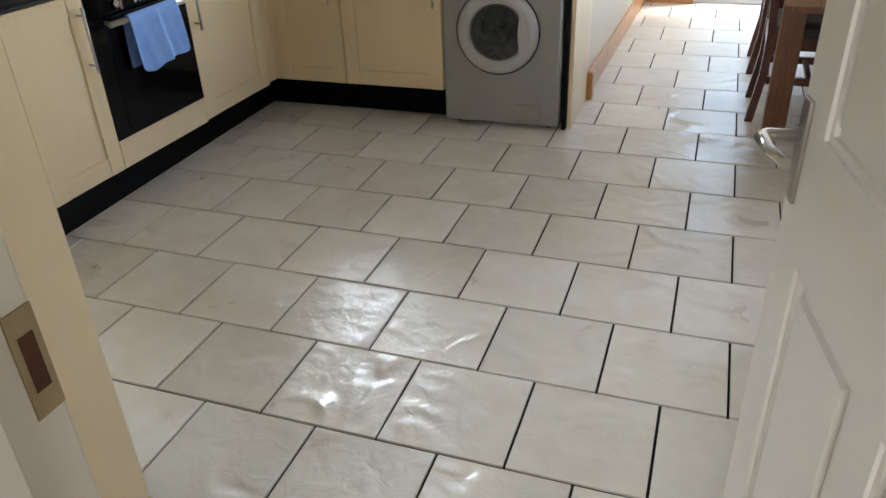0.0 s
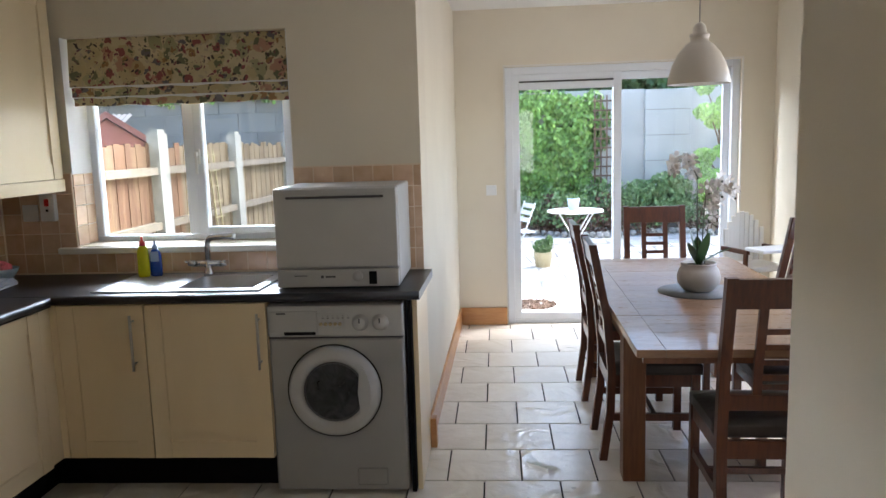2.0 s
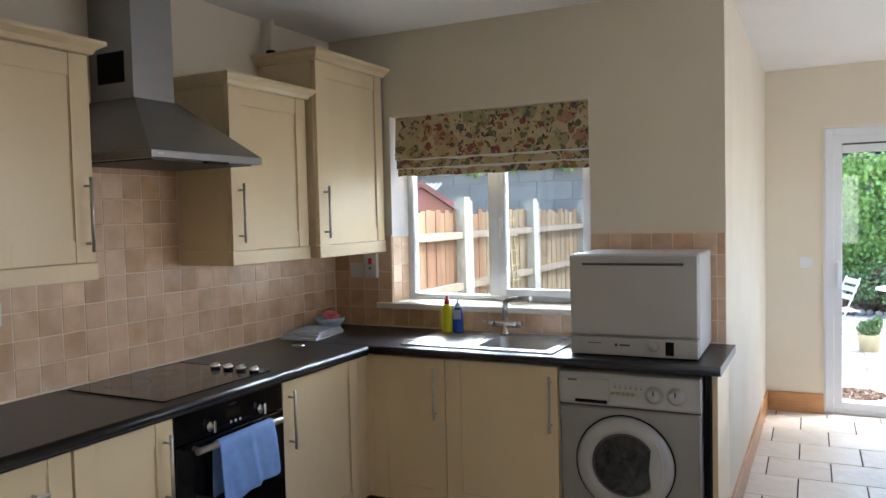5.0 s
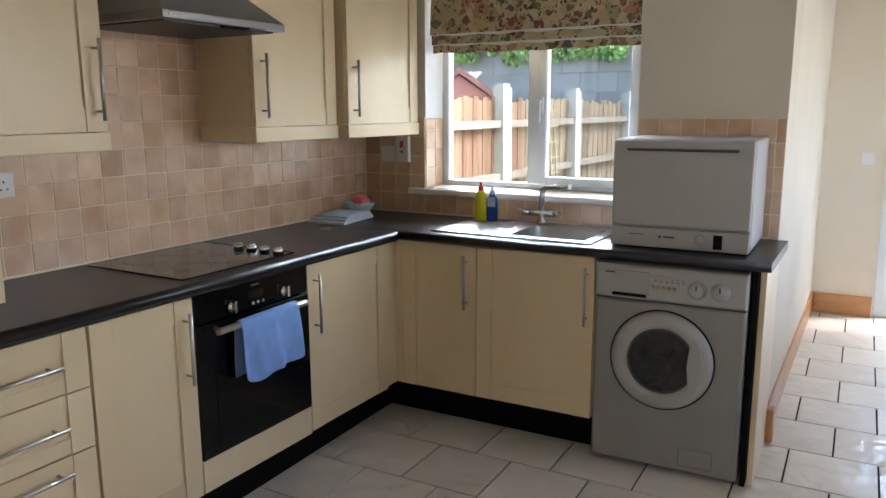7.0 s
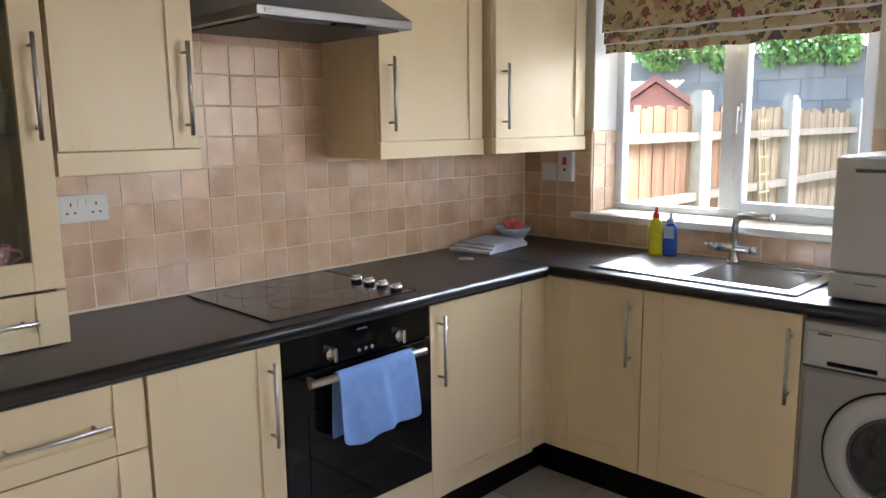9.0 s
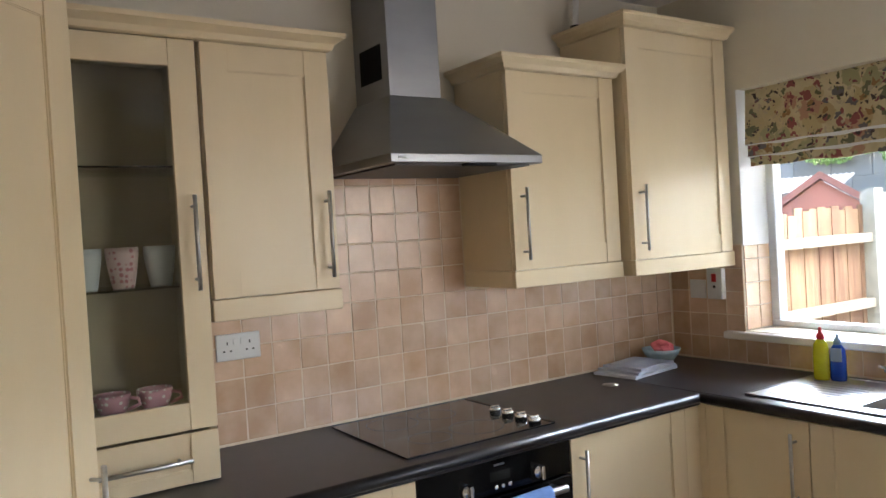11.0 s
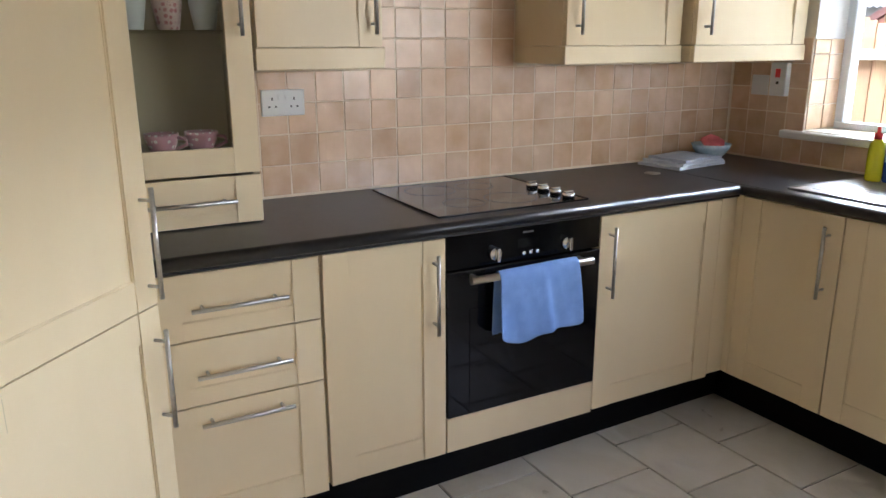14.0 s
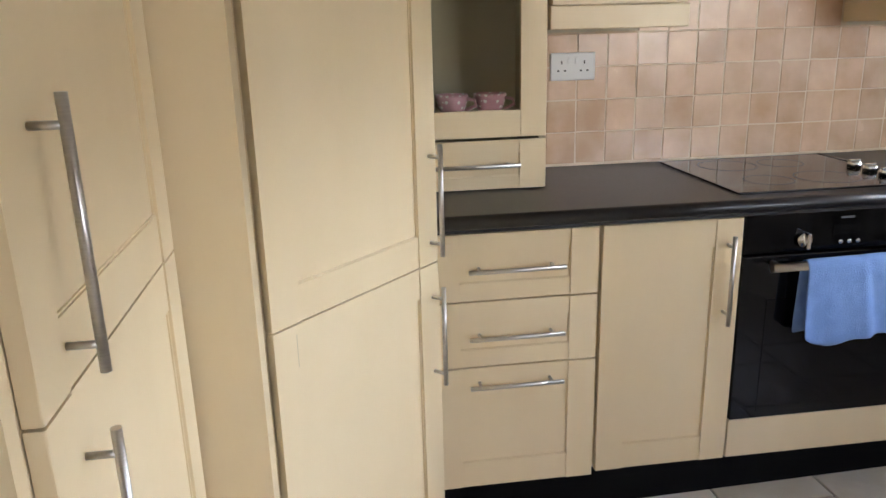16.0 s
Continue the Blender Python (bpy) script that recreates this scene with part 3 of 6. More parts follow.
# ---- patio door ----
pd = structure("door_2", B((PAT[0], PAT[0] + 0.06, 2.62, 2.72, 0, PAT[3]), (PAT[1] - 0.06, PAT[1], 2.62, 2.72, 0, PAT[3]),
                           (PAT[0] + 0.06, PAT[1] - 0.06, 2.62, 2.72, PAT[3] - 0.06, PAT[3]), (PAT[0] + 0.06, PAT[1] - 0.06, 2.62, 2.72, 0.0, 0.03), bevel=0.005), "upvc", "white plastic sliding patio door")
for nm, x0, x1, y in (("sliding_leaf", PAT[0] + 0.05, 3.56, 2.625), ("fixed_leaf", 3.495, PAT[1] - 0.05, 2.68)):
    bm = B((x0, x0 + 0.065, y, y + 0.04, 0.03, 2.08), (x1 - 0.065, x1, y, y + 0.04, 0.03, 2.08), (x0 + 0.065, x1 - 0.065, y, y + 0.04, 0.03, 0.09), (x0 + 0.065, x1 - 0.065, y, y + 0.04, 2.02, 2.08), bevel=0.004)
    leafob = part(nm, bm, "upvc", pd)
    p = part("pane", B((x0 + 0.065, x1 - 0.065, y + 0.017, y + 0.023, 0.09, 2.02)), "glass", leafob)
    p.visible_shadow = False
part("vent", B((PAT[0] + 0.116, 3.494, 2.610, 2.641, 1.955, 2.012), bevel=0.003), "upvc", pd, "white trickle vent")
part("vent_gap", B((PAT[0] + 0.116, 3.494, 2.620, 2.6235, 2.014, 2.026)), "rubber", pd, "dark gap over the vent")
part("door_handle", B((PAT[0] + 0.075, PAT[0] + 0.095, 2.595, 2.625, 0.95, 1.15), bevel=0.004), "upvc", pd, "white pull handle")
structure("trim", B((PAT[0] - 0.012, PAT[1] + 0.012, Y_PATIO - 0.01, Y_PATIO, PAT[3], PAT[3] + 0.014), (PAT[1], PAT[1] + 0.012, Y_PATIO - 0.01, Y_PATIO, 0.15, PAT[3]), (PAT[0] - 0.012, PAT[0], Y_PATIO - 0.01, Y_PATIO, 0.15, PAT[3])), "gloss", "thin white edge round the patio door")

# ---- the open kitchen door ----
HINGE = Vector((3.222, -3.775))
ang = math.degrees(math.atan2(-2.965 - HINGE.y, 3.050 - HINGE.x))
door = thing("kitchen_door", pose(HINGE.x, HINGE.y, 0.006, 0, 0, ang), "white painted panelled door standing open against the wall", "door")
LW, LH = 0.835, 2.0
cols = ((0.105, LW / 2 - 0.045), (LW / 2 + 0.045, LW - 0.105))
rws = ((0.22, 0.80), (1.0, 1.55), (1.64, 1.89))
xs, zs = [0.0], [0.0]
for (p0, p1) in cols:
    xs += [p0, p0 + 0.012, p0 + 0.034, p1 - 0.034, p1 - 0.012, p1]
for (p0, p1) in rws:
    zs += [p0, p0 + 0.012, p0 + 0.034, p1 - 0.034, p1 - 0.012, p1]
xs.append(LW)
zs.append(LH)


def door_relief(i, j):
    if i % 6 == 0 or j % 6 == 0:
        return 0.0
    a, b = min(i % 6, 6 - i % 6), min(j % 6, 6 - j % 6)
    return {1: 0.006, 2: 0.014, 3: 0.003}[min(a, b)]


bm = slab(xs, zs, -0.028, 0.02, door_relief, door_relief)
part("door_leaf", bm, "gloss", door)
for s, y in ((1, 0.02), (-1, -0.028)):
    bm = B((LW - 0.046, LW - 0.012, min(y, y + s * 0.007), max(y, y + s * 0.007), 0.875, 1.035), bevel=0.003)
    part("handle_plate", bm, "steel", door, "satin steel backplate")
    bm = bmesh.new()
    yy = y + s * 0.007
    tube(bm, [(LW - 0.029, yy, 0.98), (LW - 0.029, yy + s * 0.045, 0.98), (LW - 0.039, yy + s * 0.055, 0.98), (LW - 0.09, yy + s * 0.055, 0.978), (LW - 0.135, yy + s * 0.045, 0.98)], [0.010, 0.010, 0.011, 0.010, 0.008], 12)
    part("door_handle", bm, "chrome", door, "satin lever handle")

# ---- kitchen units: local x to the right along the front, y into the wall, front face at y = 0 ----


def shaker(x0, x1, z0, z1, frame=0.078):
    """A framed door or drawer front, 20 mm thick, its face at y = 0."""
    f = min(frame, (z1 - z0) * 0.28)
    e = 0.0026
    xs = [x0, x0 + frame - e, x0 + frame, x1 - frame, x1 - frame + e, x1]
    zs = [z0, z0 + f - e, z0 + f, z1 - f, z1 - f + e, z1]

    def h(i, j):
        if i in (0, 4):
            return 0.0
        if j in (0, 4):
            return 0.0026 if i == 2 else 0.0034
        return 0.0085 if (i == 2 and j == 2) else 0.0055
    return slab(xs, zs, 0.0, 0.020, h)


def bar_handle(parent, x, z, length, vertical=True):
    bm = bmesh.new()
    h = length / 2
    if vertical:
        tube(bm, [(x, -0.034, z - h), (x, -0.034, z + h)], 0.006, 12)
        for s in (-1, 1):
            tube(bm, [(x, 0, z + s * (h - 0.03)), (x, -0.034, z + s * (h - 0.03))], 0.0045, 8)
    else:
        tube(bm, [(x - h, -0.034, z), (x + h, -0.034, z)], 0.006, 12)
        for s in (-1, 1):
            tube(bm, [(x + s * (h - 0.03), 0, z), (x + s * (h - 0.03), -0.034, z)], 0.0045, 8)
    return part("handle", bm, "steel", parent, "brushed steel bar handle")


def cabinet(name, m, w, z0, z1, depth, label, doors, group, carcass="cream"):
    """doors: rows of x0, x1, z0, z1, handle x, handle z, handle length, vertical, part name."""
    c = thing(name, m, label, "cabinet", group)
    part("body", B((0, w, 0.022, depth, z0, z1), bevel=0.001), carcass, c)
    for x0, x1, a, b, hx, hz, hl, vert, nm in doors:
        d = part(nm, shaker(x0 + 0.0024, x1 - 0.0024, a, b), "cream", c)
        if hl:
            bar_handle(d, hx, hz, hl, vert)
    return c


def hobrun(y, x=0.585):
    return pose(x, y, 0, 0, 0, 90)


def winrun(x):
    a = radians(RUN)
    return pose(0.6 + (x - 0.6) * math.cos(a), -0.588 + (x - 0.6) * math.sin(a), 0, 0, 0, RUN)


BZ0, BZ1 = 0.157, 0.876
BZW = 0.176                                     # the doors under the window end a little higher
G = "fitted kitchen base units"
cabinet("base_cabinet", hobrun(-1.24), 0.585, 0.165, WT - 0.04, 0.56, "cream shaker base cabinet between the oven and the corner", [(0, 0.575, 0.165, BZ1, 0.040, 0.715, 0.25, True, "door")], G)
structure("trim", B((0.50, 0.5835, -0.664, -0.575, BZW, WT - 0.04), (0.5835, 0.6145, -0.587, -0.50, BZW, WT - 0.04)), "cream", "cream corner post between the base units")
cabinet("base_cabinet", hobrun(-2.225), 0.392, BZ0, WT - 0.04, 0.56, "narrow cream shaker base cabinet with one door beside the oven", [(0, 0.392, BZ0, BZ1, 0.349, 0.71, 0.25, True, "door")], G)
cabinet("drawer_cabinet", hobrun(-2.683), 0.452, 0.147, WT - 0.04, 0.56, "cream shaker base cabinet with three drawers", [
    (0, 0.452, 0.697, BZ1, 0.226, 0.785, 0.252, False, "drawer"), (0, 0.452, 0.511, 0.692, 0.226, 0.602, 0.252, False, "drawer"), (0, 0.452, 0.147, 0.506, 0.226, 0.464, 0.252, False, "drawer")], G)
structure("filler_panel", B((0.50, 0.584, -2.76, -2.685, 0.147, WT - 0.04)), "cream", "cream filler strip beside the drawers")
cabinet("sink_cabinet", winrun(0.615), 0.40, BZW, WT - 0.04, 0.13, "cream shaker cabinet with one door under the drainer", [(0, 0.40, BZW, 0.885, 0.352, 0.72, 0.25, True, "door")], G)
cabinet("sink_cabinet", winrun(1.015), 0.552, BZW, WT - 0.04, 0.13, "wide cream shaker cabinet with one door under the sink", [(0, 0.552, BZW, 0.885, 0.52, 0.72, 0.25, True, "door")], G)

bm = bmesh.new()
prism(bm, [(0.50, -2.76), (0.538, -2.76), (0.470, -0.44), (0.43, -0.44)], 0, 0.178)
structure("plinth", bm, "plinth", "black kick board under the units")
bm = B((-0.07, 1.02, 0.115, 0.135, 0, BZW - 0.002))
ob = structure("plinth", bm, "plinth", "black kick board under the sink units")
ob.matrix_basis = winrun(0.54)
ob = structure("end_panel", B((0, 0.022, 0.055, 0.56, 0, WT - 0.04), bevel=0.001), "cream", "cream end panel beside the washing machine")
ob.matrix_basis = winrun(2.204)
# solid black strip in the gap, for the shade between machine and end panel
ob = structure("gap_strip", B((0, 0.02, 0.03, 0.5, 0, WT - 0.04)), "plinth", "black strip put in for the shade of the gap beside the washing machine")
ob.matrix_basis = winrun(2.18)

# worktop, one L with an opening for the sink
SK = (1.115, 1.475, -0.455, -0.12)
wy = lambda x: -0.598 + (x - 0.6) * math.tan(radians(RUN))
bm = bmesh.new()
prism(bm, [(0.003, -2.9), (0.602, -2.9), (0.602, -0.598), (0.003, -0.598)], WT - 0.046, WT)
prism(bm, [(0.003, -0.598), (SK[0], wy(SK[0])), (SK[0], -0.003), (0.003, -0.003)], WT - 0.038, WT)
prism(bm, [(SK[0], wy(SK[0])), (SK[1], wy(SK[1])), (SK[1], SK[2]), (SK[0], SK[2])], WT - 0.038, WT)
prism(bm, [(SK[0], SK[3]), (SK[1], SK[3]), (SK[1], -0.003), (SK[0], -0.003)], WT - 0.038, WT)
prism(bm, [(SK[1], wy(SK[1])), (2.245, wy(2.245)), (2.245, -0.003), (SK[1], -0.003)], WT - 0.038, WT)
wk = thing("worktop", pose(0, 0, 0), "black laminate L-shaped kitchen worktop with a rounded edge", "worktop")
part("surface", bm, "worktop", wk)
bm = bmesh.new()
tube(bm, [(0.602, -2.9, WT - 0.0185), (0.602, -0.60, WT - 0.0185)], 0.0185, 14)
part("front_edge", bm, "worktop", wk)
bm = bmesh.new()
tube(bm, [(0.602, -0.60, WT - 0.0185), (2.245, wy(2.245), WT - 0.0185)], 0.0185, 14)
part("front_edge", bm, "worktop", wk)

# sink with drainer
sink = thing("sink", pose(0, 0, WT), "stainless steel sink with a drainer set in the worktop", "sink")
bm = B((0.745, SK[0], -0.52, -0.06, 0.0, 0.004), (SK[1], 1.525, -0.52, -0.06, 0.0, 0.004), (SK[0], SK[1], -0.52, SK[2], 0.0, 0.004), (SK[0], SK[1], SK[3], -0.06, 0.0, 0.004))
for a in (((0.745, -0.52), (1.525, -0.52)), ((1.525, -0.52), (1.525, -0.06)), ((1.525, -0.06), (0.745, -0.06)), ((0.745, -0.06), (0.745, -0.52))):
    tube(bm, [(*a[0], 0.003), (*a[1], 0.003)], 0.0045, 6)
dr_ = part("drainer", bm, "sinksteel", sink)
for i in range(9):
    y = -0.46 + i * 0.036
    bm = bmesh.new()
    tube(bm, [(0.80, y, 0.003), (1.04, y, 0.003)], 0.0035, 8)
    part("ridge", bm, "sinksteel", dr_)
bm = bmesh.new()
x0, x1, y0, y1 = SK
r0 = [(x0, y0), (x1, y0), (x1, y1), (x0, y1)]
ins = 0.035
prev = None
for z, k in ((0.002, 0), (-0.02, 0.006), (-0.14, 0.02), (-0.16, 0.05)):
    ring = []
    for cx, cy, sx, sy in ((x0, y0, 1, 1), (x1, y0, -1, 1), (x1, y1, -1, -1), (x0, y1, 1, -1)):
        R = 0.05
        st = {(1, 1): 180, (-1, 1): 270, (-1, -1): 0, (1, -1): 90}[(sx, sy)]
        for j in range(5):
            a = radians(st + j * 22.5)
            ring.append(bm.verts.new((cx + sx * (k + R) + R * math.cos(a), cy + sy * (k + R) + R * math.sin(a), z)))
    if prev:
        for i in range(len(ring)):
            j = (i + 1) % len(ring)
            bm.faces.new((prev[i], prev[j], ring[j], ring[i])).smooth = True
    prev = ring
bm.faces.new(prev)
part("bowl", bm, "sinksteel", sink)
bm = bmesh.new()
lathe(bm, [(0.0, 0.003), (0.03, 0.003), (0.035, 0.0)], 1.32, -0.27, -0.16, 20)
part("waste", bm, "chrome", sink)

tap = thing("mixer_tap", pose(1.125, -0.085, WT + 0.004), "chrome kitchen mixer tap with two levers behind the sink", "tap")
bm = bmesh.new()
lathe(bm, [(0.028, 0), (0.026, 0.01), (0.017, 0.03), (0.016, 0.07)], seg=20)
tube(bm, [(-0.07, 0, 0.055), (0.07, 0, 0.055)], [0.016, 0.016], 14)
part("tap_body", bm, "chrome", tap)
bm = bmesh.new()
tube(bm, [(0, 0, 0.06), (0, 0, 0.145), (0.006, -0.004, 0.168), (0.024, -0.014, 0.186), (0.06, -0.03, 0.192), (0.175, -0.085, 0.202)], [0.0145, 0.0145, 0.0145, 0.0145, 0.0145, 0.013], 14)
tube(bm, [(0.168, -0.082, 0.201), (0.170, -0.083, 0.184)], 0.011, 12)
part("spout", bm, "chrome", tap)
for s in (-1, 1):
    bm = bmesh.new()
    tube(bm, [(s * 0.068, 0, 0.055), (s * 0.10, -0.01, 0.06)], [0.018, 0.014], 12)
    tube(bm, [(s * 0.09, -0.005, 0.06), (s * 0.10, -0.05, 0.075)], [0.006, 0.005], 8)
    part("lever", bm, "chrome", tap)

# bottles
for nm, x, y, body, cap, lab in (("washing_up_bottle", 0.822, -0.155, "yellow", "red", "yellow washing-up liquid bottle with a red cap on the drainer"),
                                 ("washing_up_bottle", 0.876, -0.135, "blue", "clear", "dark blue bottle with a pale cap on the drainer")):
    b = thing(nm, pose(x, y, WT + 0.0085, 0, 0, 12), lab, "bottle")
    k = 1.0 if body == "yellow" else 0.88
    bm = bmesh.new()
    lathe(bm, [(0.026, 0), (0.029, 0.01), (0.029, 0.10 * k), (0.026, 0.135 * k), (0.014, 0.155 * k)], seg=20)
    for v in bm.verts:
        v.co.y *= 0.7
    part("bottle_body", bm, body, b)
    bm = bmesh.new()
    lathe(bm, [(0.014, 0.155 * k), (0.014, 0.175 * k), (0.007, 0.18 * k), (0.006, 0.20 * k)], seg=14)
    part("cap", bm, cap, b)
    if body == "blue":
        part("label", B((-0.02, 0.02, -0.0225, -0.0205, 0.075, 0.125), bevel=0.0005), "clear", b, "pale label")

# bowl with cloth, folded towel
b = thing("china_bowl", pose(0.125, -0.24, WT), "pale blue china bowl holding a pink cloth on the worktop", "bowl")
bm = bmesh.new()
lathe(bm, [(0.03, 0), (0.032, 0.006), (0.055, 0.025), (0.078, 0.055), (0.086, 0.075), (0.083, 0.075), (0.074, 0.055), (0.05, 0.03), (0.0, 0.02)], seg=28)
part("bowl", bm, "bowl", b)
bm = bmesh.new()
bmesh.ops.create_icosphere(bm, subdivisions=3, radius=0.05)
for v in bm.verts:
    n = noise.noise(v.co * 28)
    v.co = Vector((v.co.x * 1.0 + 0.01, v.co.y * 0.8, v.co.z * 0.75 + 0.075)) * (1 + 0.0) + v.co.normalized() * n * 0.018
part("cloth", bm, "pink", b, "crumpled pink cloth")
b = thing("folded_towel", pose(0.14, -0.43, WT, 0, 0, 7), "folded pale blue tea towel on the worktop", "towel")
for i, (w, d, z) in enumerate(((0.108, 0.155, 0), (0.105, 0.15, 0.012), (0.10, 0.14, 0.024))):
    bm = bmesh.new()
    box(bm, -w, w, -d + 0.02 * i, d, z, z + 0.012)
    bmesh.ops.subdivide_edges(bm, edges=bm.edges[:], cuts=6, use_grid_fill=True)
    for v in bm.verts:
        if v.co.z > 0.002:
            v.co.z += 0.005 * noise.noise(v.co * 14 + Vector((i, 0, 0)))
        v.co.x += 0.006 * noise.noise(v.co * 9)
        v.co.y += 0.006 * noise.noise(v.co * 8 + Vector((3, 0, 0)))
    part("towel_fold", bm, "towelpale", b)
bm = bmesh.new()
lathe(bm, [(0.032, 0), (0.033, 0.002), (0.0, 0.003)], seg=24)
solid("worktop_disc", bm, "steel", "small steel disc set in the worktop", "disc", m=pose(0.26, -0.71, WT + 0.0005))

# hob
hob = thing("ceramic_hob", pose(0, 0, WT), "black ceramic hob with four knobs set in the worktop", "hob")
part("glass_top", B((0.045, 0.550, -1.838, -1.268, 0.0005, 0.006), bevel=0.0015), "hobglass", hob)
part("control_strip", B((0.046, 0.549, -1.278, -1.269, 0.0062, 0.0078)), "black", hob, "thin raised black edge strip")
for cx, cy, r in ((0.17, -1.67, 0.09), (0.17, -1.49, 0.07), (0.41, -1.67, 0.07), (0.41, -1.49, 0.09)):
    bm = bmesh.new()
    lathe(bm, [(r, 0.0061), (r, 0.0064), (r - 0.002, 0.0064), (r - 0.002, 0.0061)], cx, cy, 0, 40, caps=False)
    part("ring_mark", bm, "rubber", hob, "faint grey ring mark")
for i in range(4):
    bm = bmesh.new()
    x = 0.300 + i * 0.071
    lathe(bm, [(0.021, 0.0075), (0.020, 0.022), (0.017, 0.025), (0.0, 0.025)], x, -1.325, 0, 20)
    k = part("knob", bm, "chrome", hob, "chrome hob knob")
    bm = B((x - 0.005, x + 0.005, -1.343, -1.307, 0.025, 0.031), bevel=0.002)
    part("knob_grip", bm, "chrome", k, "chrome grip")

# oven
ov = thing("oven", pose(0.585, -1.832, 0, 0, 0, 90), "black built-in electric oven under the hob", "oven", "")
OW = 0.592
part("body", B((0.01, OW - 0.01, 0.03, 0.55, 0.275, 0.885)), "plinth", ov)
part("control_panel", B((0.002, OW - 0.002, 0.0, 0.03, 0.772, 0.884), bevel=0.003), "black", ov)
odoor = part("door", B((0.002, OW - 0.002, -0.004, 0.03, 0.279, 0.766), bevel=0.003), "darkglass", ov, "black glass oven door")
part("window", B((0.08, OW - 0.08, -0.0062, -0.004, 0.300, 0.640), bevel=0.0008), "darkglass", odoor, "dark oven window")
bm = bmesh.new()
tube(bm, [(0.058, -0.05, 0.747), (0.522, -0.05, 0.747)], 0.0125, 14)
for x in (0.085, 0.497):
    tube(bm, [(x, -0.004, 0.747), (x, -0.05, 0.747)], 0.008, 10)
part("handle", bm, "steel", odoor, "thick steel oven handle")
for x in (0.171, 0.449):
    bm = bmesh.new()
    lathe(bm, [(0.022, 0), (0.020, -0.012), (0.0, -0.012)], x, 0, 0.806, 20, "y")
    box(bm, x - 0.006, x + 0.006, -0.03, -0.01, 0.784, 0.828, 0.003)
    part("knob", bm, "chrome", ov, "chrome oven knob")
part("display", B((OW / 2 - 0.04, OW / 2 + 0.04, -0.0015, 0, 0.812, 0.842)), "hobglass", ov, "dark clock display")
for i in range(3):
    bm = bmesh.new()
    lathe(bm, [(0.0075, 0), (0.006, -0.004), (0, -0.004)], 0.281 + i * 0.026, 0, 0.793, 10, "y")
    part("button", bm, "chrome", ov, "small round button")
part("makers_mark", B((OW / 2 - 0.02, OW / 2 + 0.02, -0.001, 0, 0.858, 0.864)), "rubber", ov)
ob = structure("filler_panel", B((0.002, OW - 0.002, 0.0, 0.02, 0.157, 0.276), bevel=0.0015), "cream", "cream panel under the oven")
ob.matrix_basis = pose(0.585, -1.832, 0, 0, 0, 90)

# towel over the oven handle
def hanging_towel():
    """A towel folded once over the bar: a short back and a longer, slanting front with a pressed crease."""
    bm = bmesh.new()
    n, rows, zt = 30, [], 0.7625
    for i in range(n + 1):
        u = i / n
        x = 0.152 + 0.302 * u
        back, front = 0.545 + 0.02 * u, float(np.interp(u, (0, 0.13, 0.2, 0.42, 0.7, 0.95, 1), (0.548, 0.520, 0.515, 0.533, 0.542, 0.536, 0.545)))
        dip = 0.006 * u
        path = [(-0.030, back + (zt - back) * k / 6) for k in range(6)] + [(-0.033, zt - 0.012), (-0.040, zt - 0.002), (-0.050, zt + 0.001), (-0.060, zt - 0.003), (-0.0665, zt - 0.018)]
        path += [(-0.0685 - 0.004 * k / 8, zt - 0.018 - (zt - 0.018 - front) * k / 8) for k in range(1, 9)]
        r = []
        for j, (y, z) in enumerate(path):
            hang = min(1.0, max(0.0, (zt - z) / 0.22))
            on_front = j > 8
            crease = 0.007 * math.exp(-((u - 0.52 - 0.05 * hang) / 0.05) ** 2)
            wav = 0.006 * math.sin(u * 9 + 0.6 + z * 6) * hang + 0.003 * math.sin(u * 23 + z * 15) * hang + crease * (0.4 + hang)
            if on_front and u < 0.16:
                wav += 0.012 * (0.16 - u) / 0.16 * hang
            xx = x + (0.026 * hang * (0.35 * u + (0.6 if u > 0.12 else 0.0)) if on_front else -0.006 * hang)
            r.append(bm.verts.new((xx, y - (wav if on_front else 0.4 * wav), z + dip * (1 - hang))))
        rows.append(r)
    for a, b in zip(rows, rows[1:]):
        for k in range(len(a) - 1):
            bm.faces.new((a[k], a[k + 1], b[k + 1], b[k])).smooth = True
    return bm


tw = solid("hand_towel", hanging_towel(), "towel", "blue hand towel hanging over the oven handle", "towel", m=pose(0.585, -1.832, 0, 0, 0, 90))
sol = tw.modifiers.new("thick", "SOLIDIFY")
sol.thickness, sol.offset = 0.005, 0.0
sub = tw.modifiers.new("sub", "SUBSURF")
sub.levels = sub.render_levels = 1

# washing machine
wm = thing("washing_machine", winrun(1.570), "silver front-loading washing machine under the worktop", "washing machine")
W, HH = 0.600, 0.878
part("body", B((0, W, 0.02, 0.54, 0.015, HH), bevel=0.008), "silver", wm)
part("front_panel", B((0.002, W - 0.002, 0.0, 0.03, 0.02, 0.726), bevel=0.012), "silver", wm)
part("control_panel", B((0.0, W, -0.006, 0.03, 0.731, HH - 0.004), bevel=0.010), "silver_light", wm, "light silver control panel")
part("drawer_front", B((0.012, 0.225, -0.009, 0.0, 0.750, HH - 0.03), bevel=0.003), "silver_light", wm, "detergent drawer")
part("drawer_grip", B((0.075, 0.215, -0.0105, -0.006, 0.742, 0.757), bevel=0.003), "plinth", wm, "dark drawer grip")
part("logo_plate", B((0.045, 0.085, -0.0105, -0.009, 0.835, 0.842)), "rubber", wm, "small dark maker's mark")
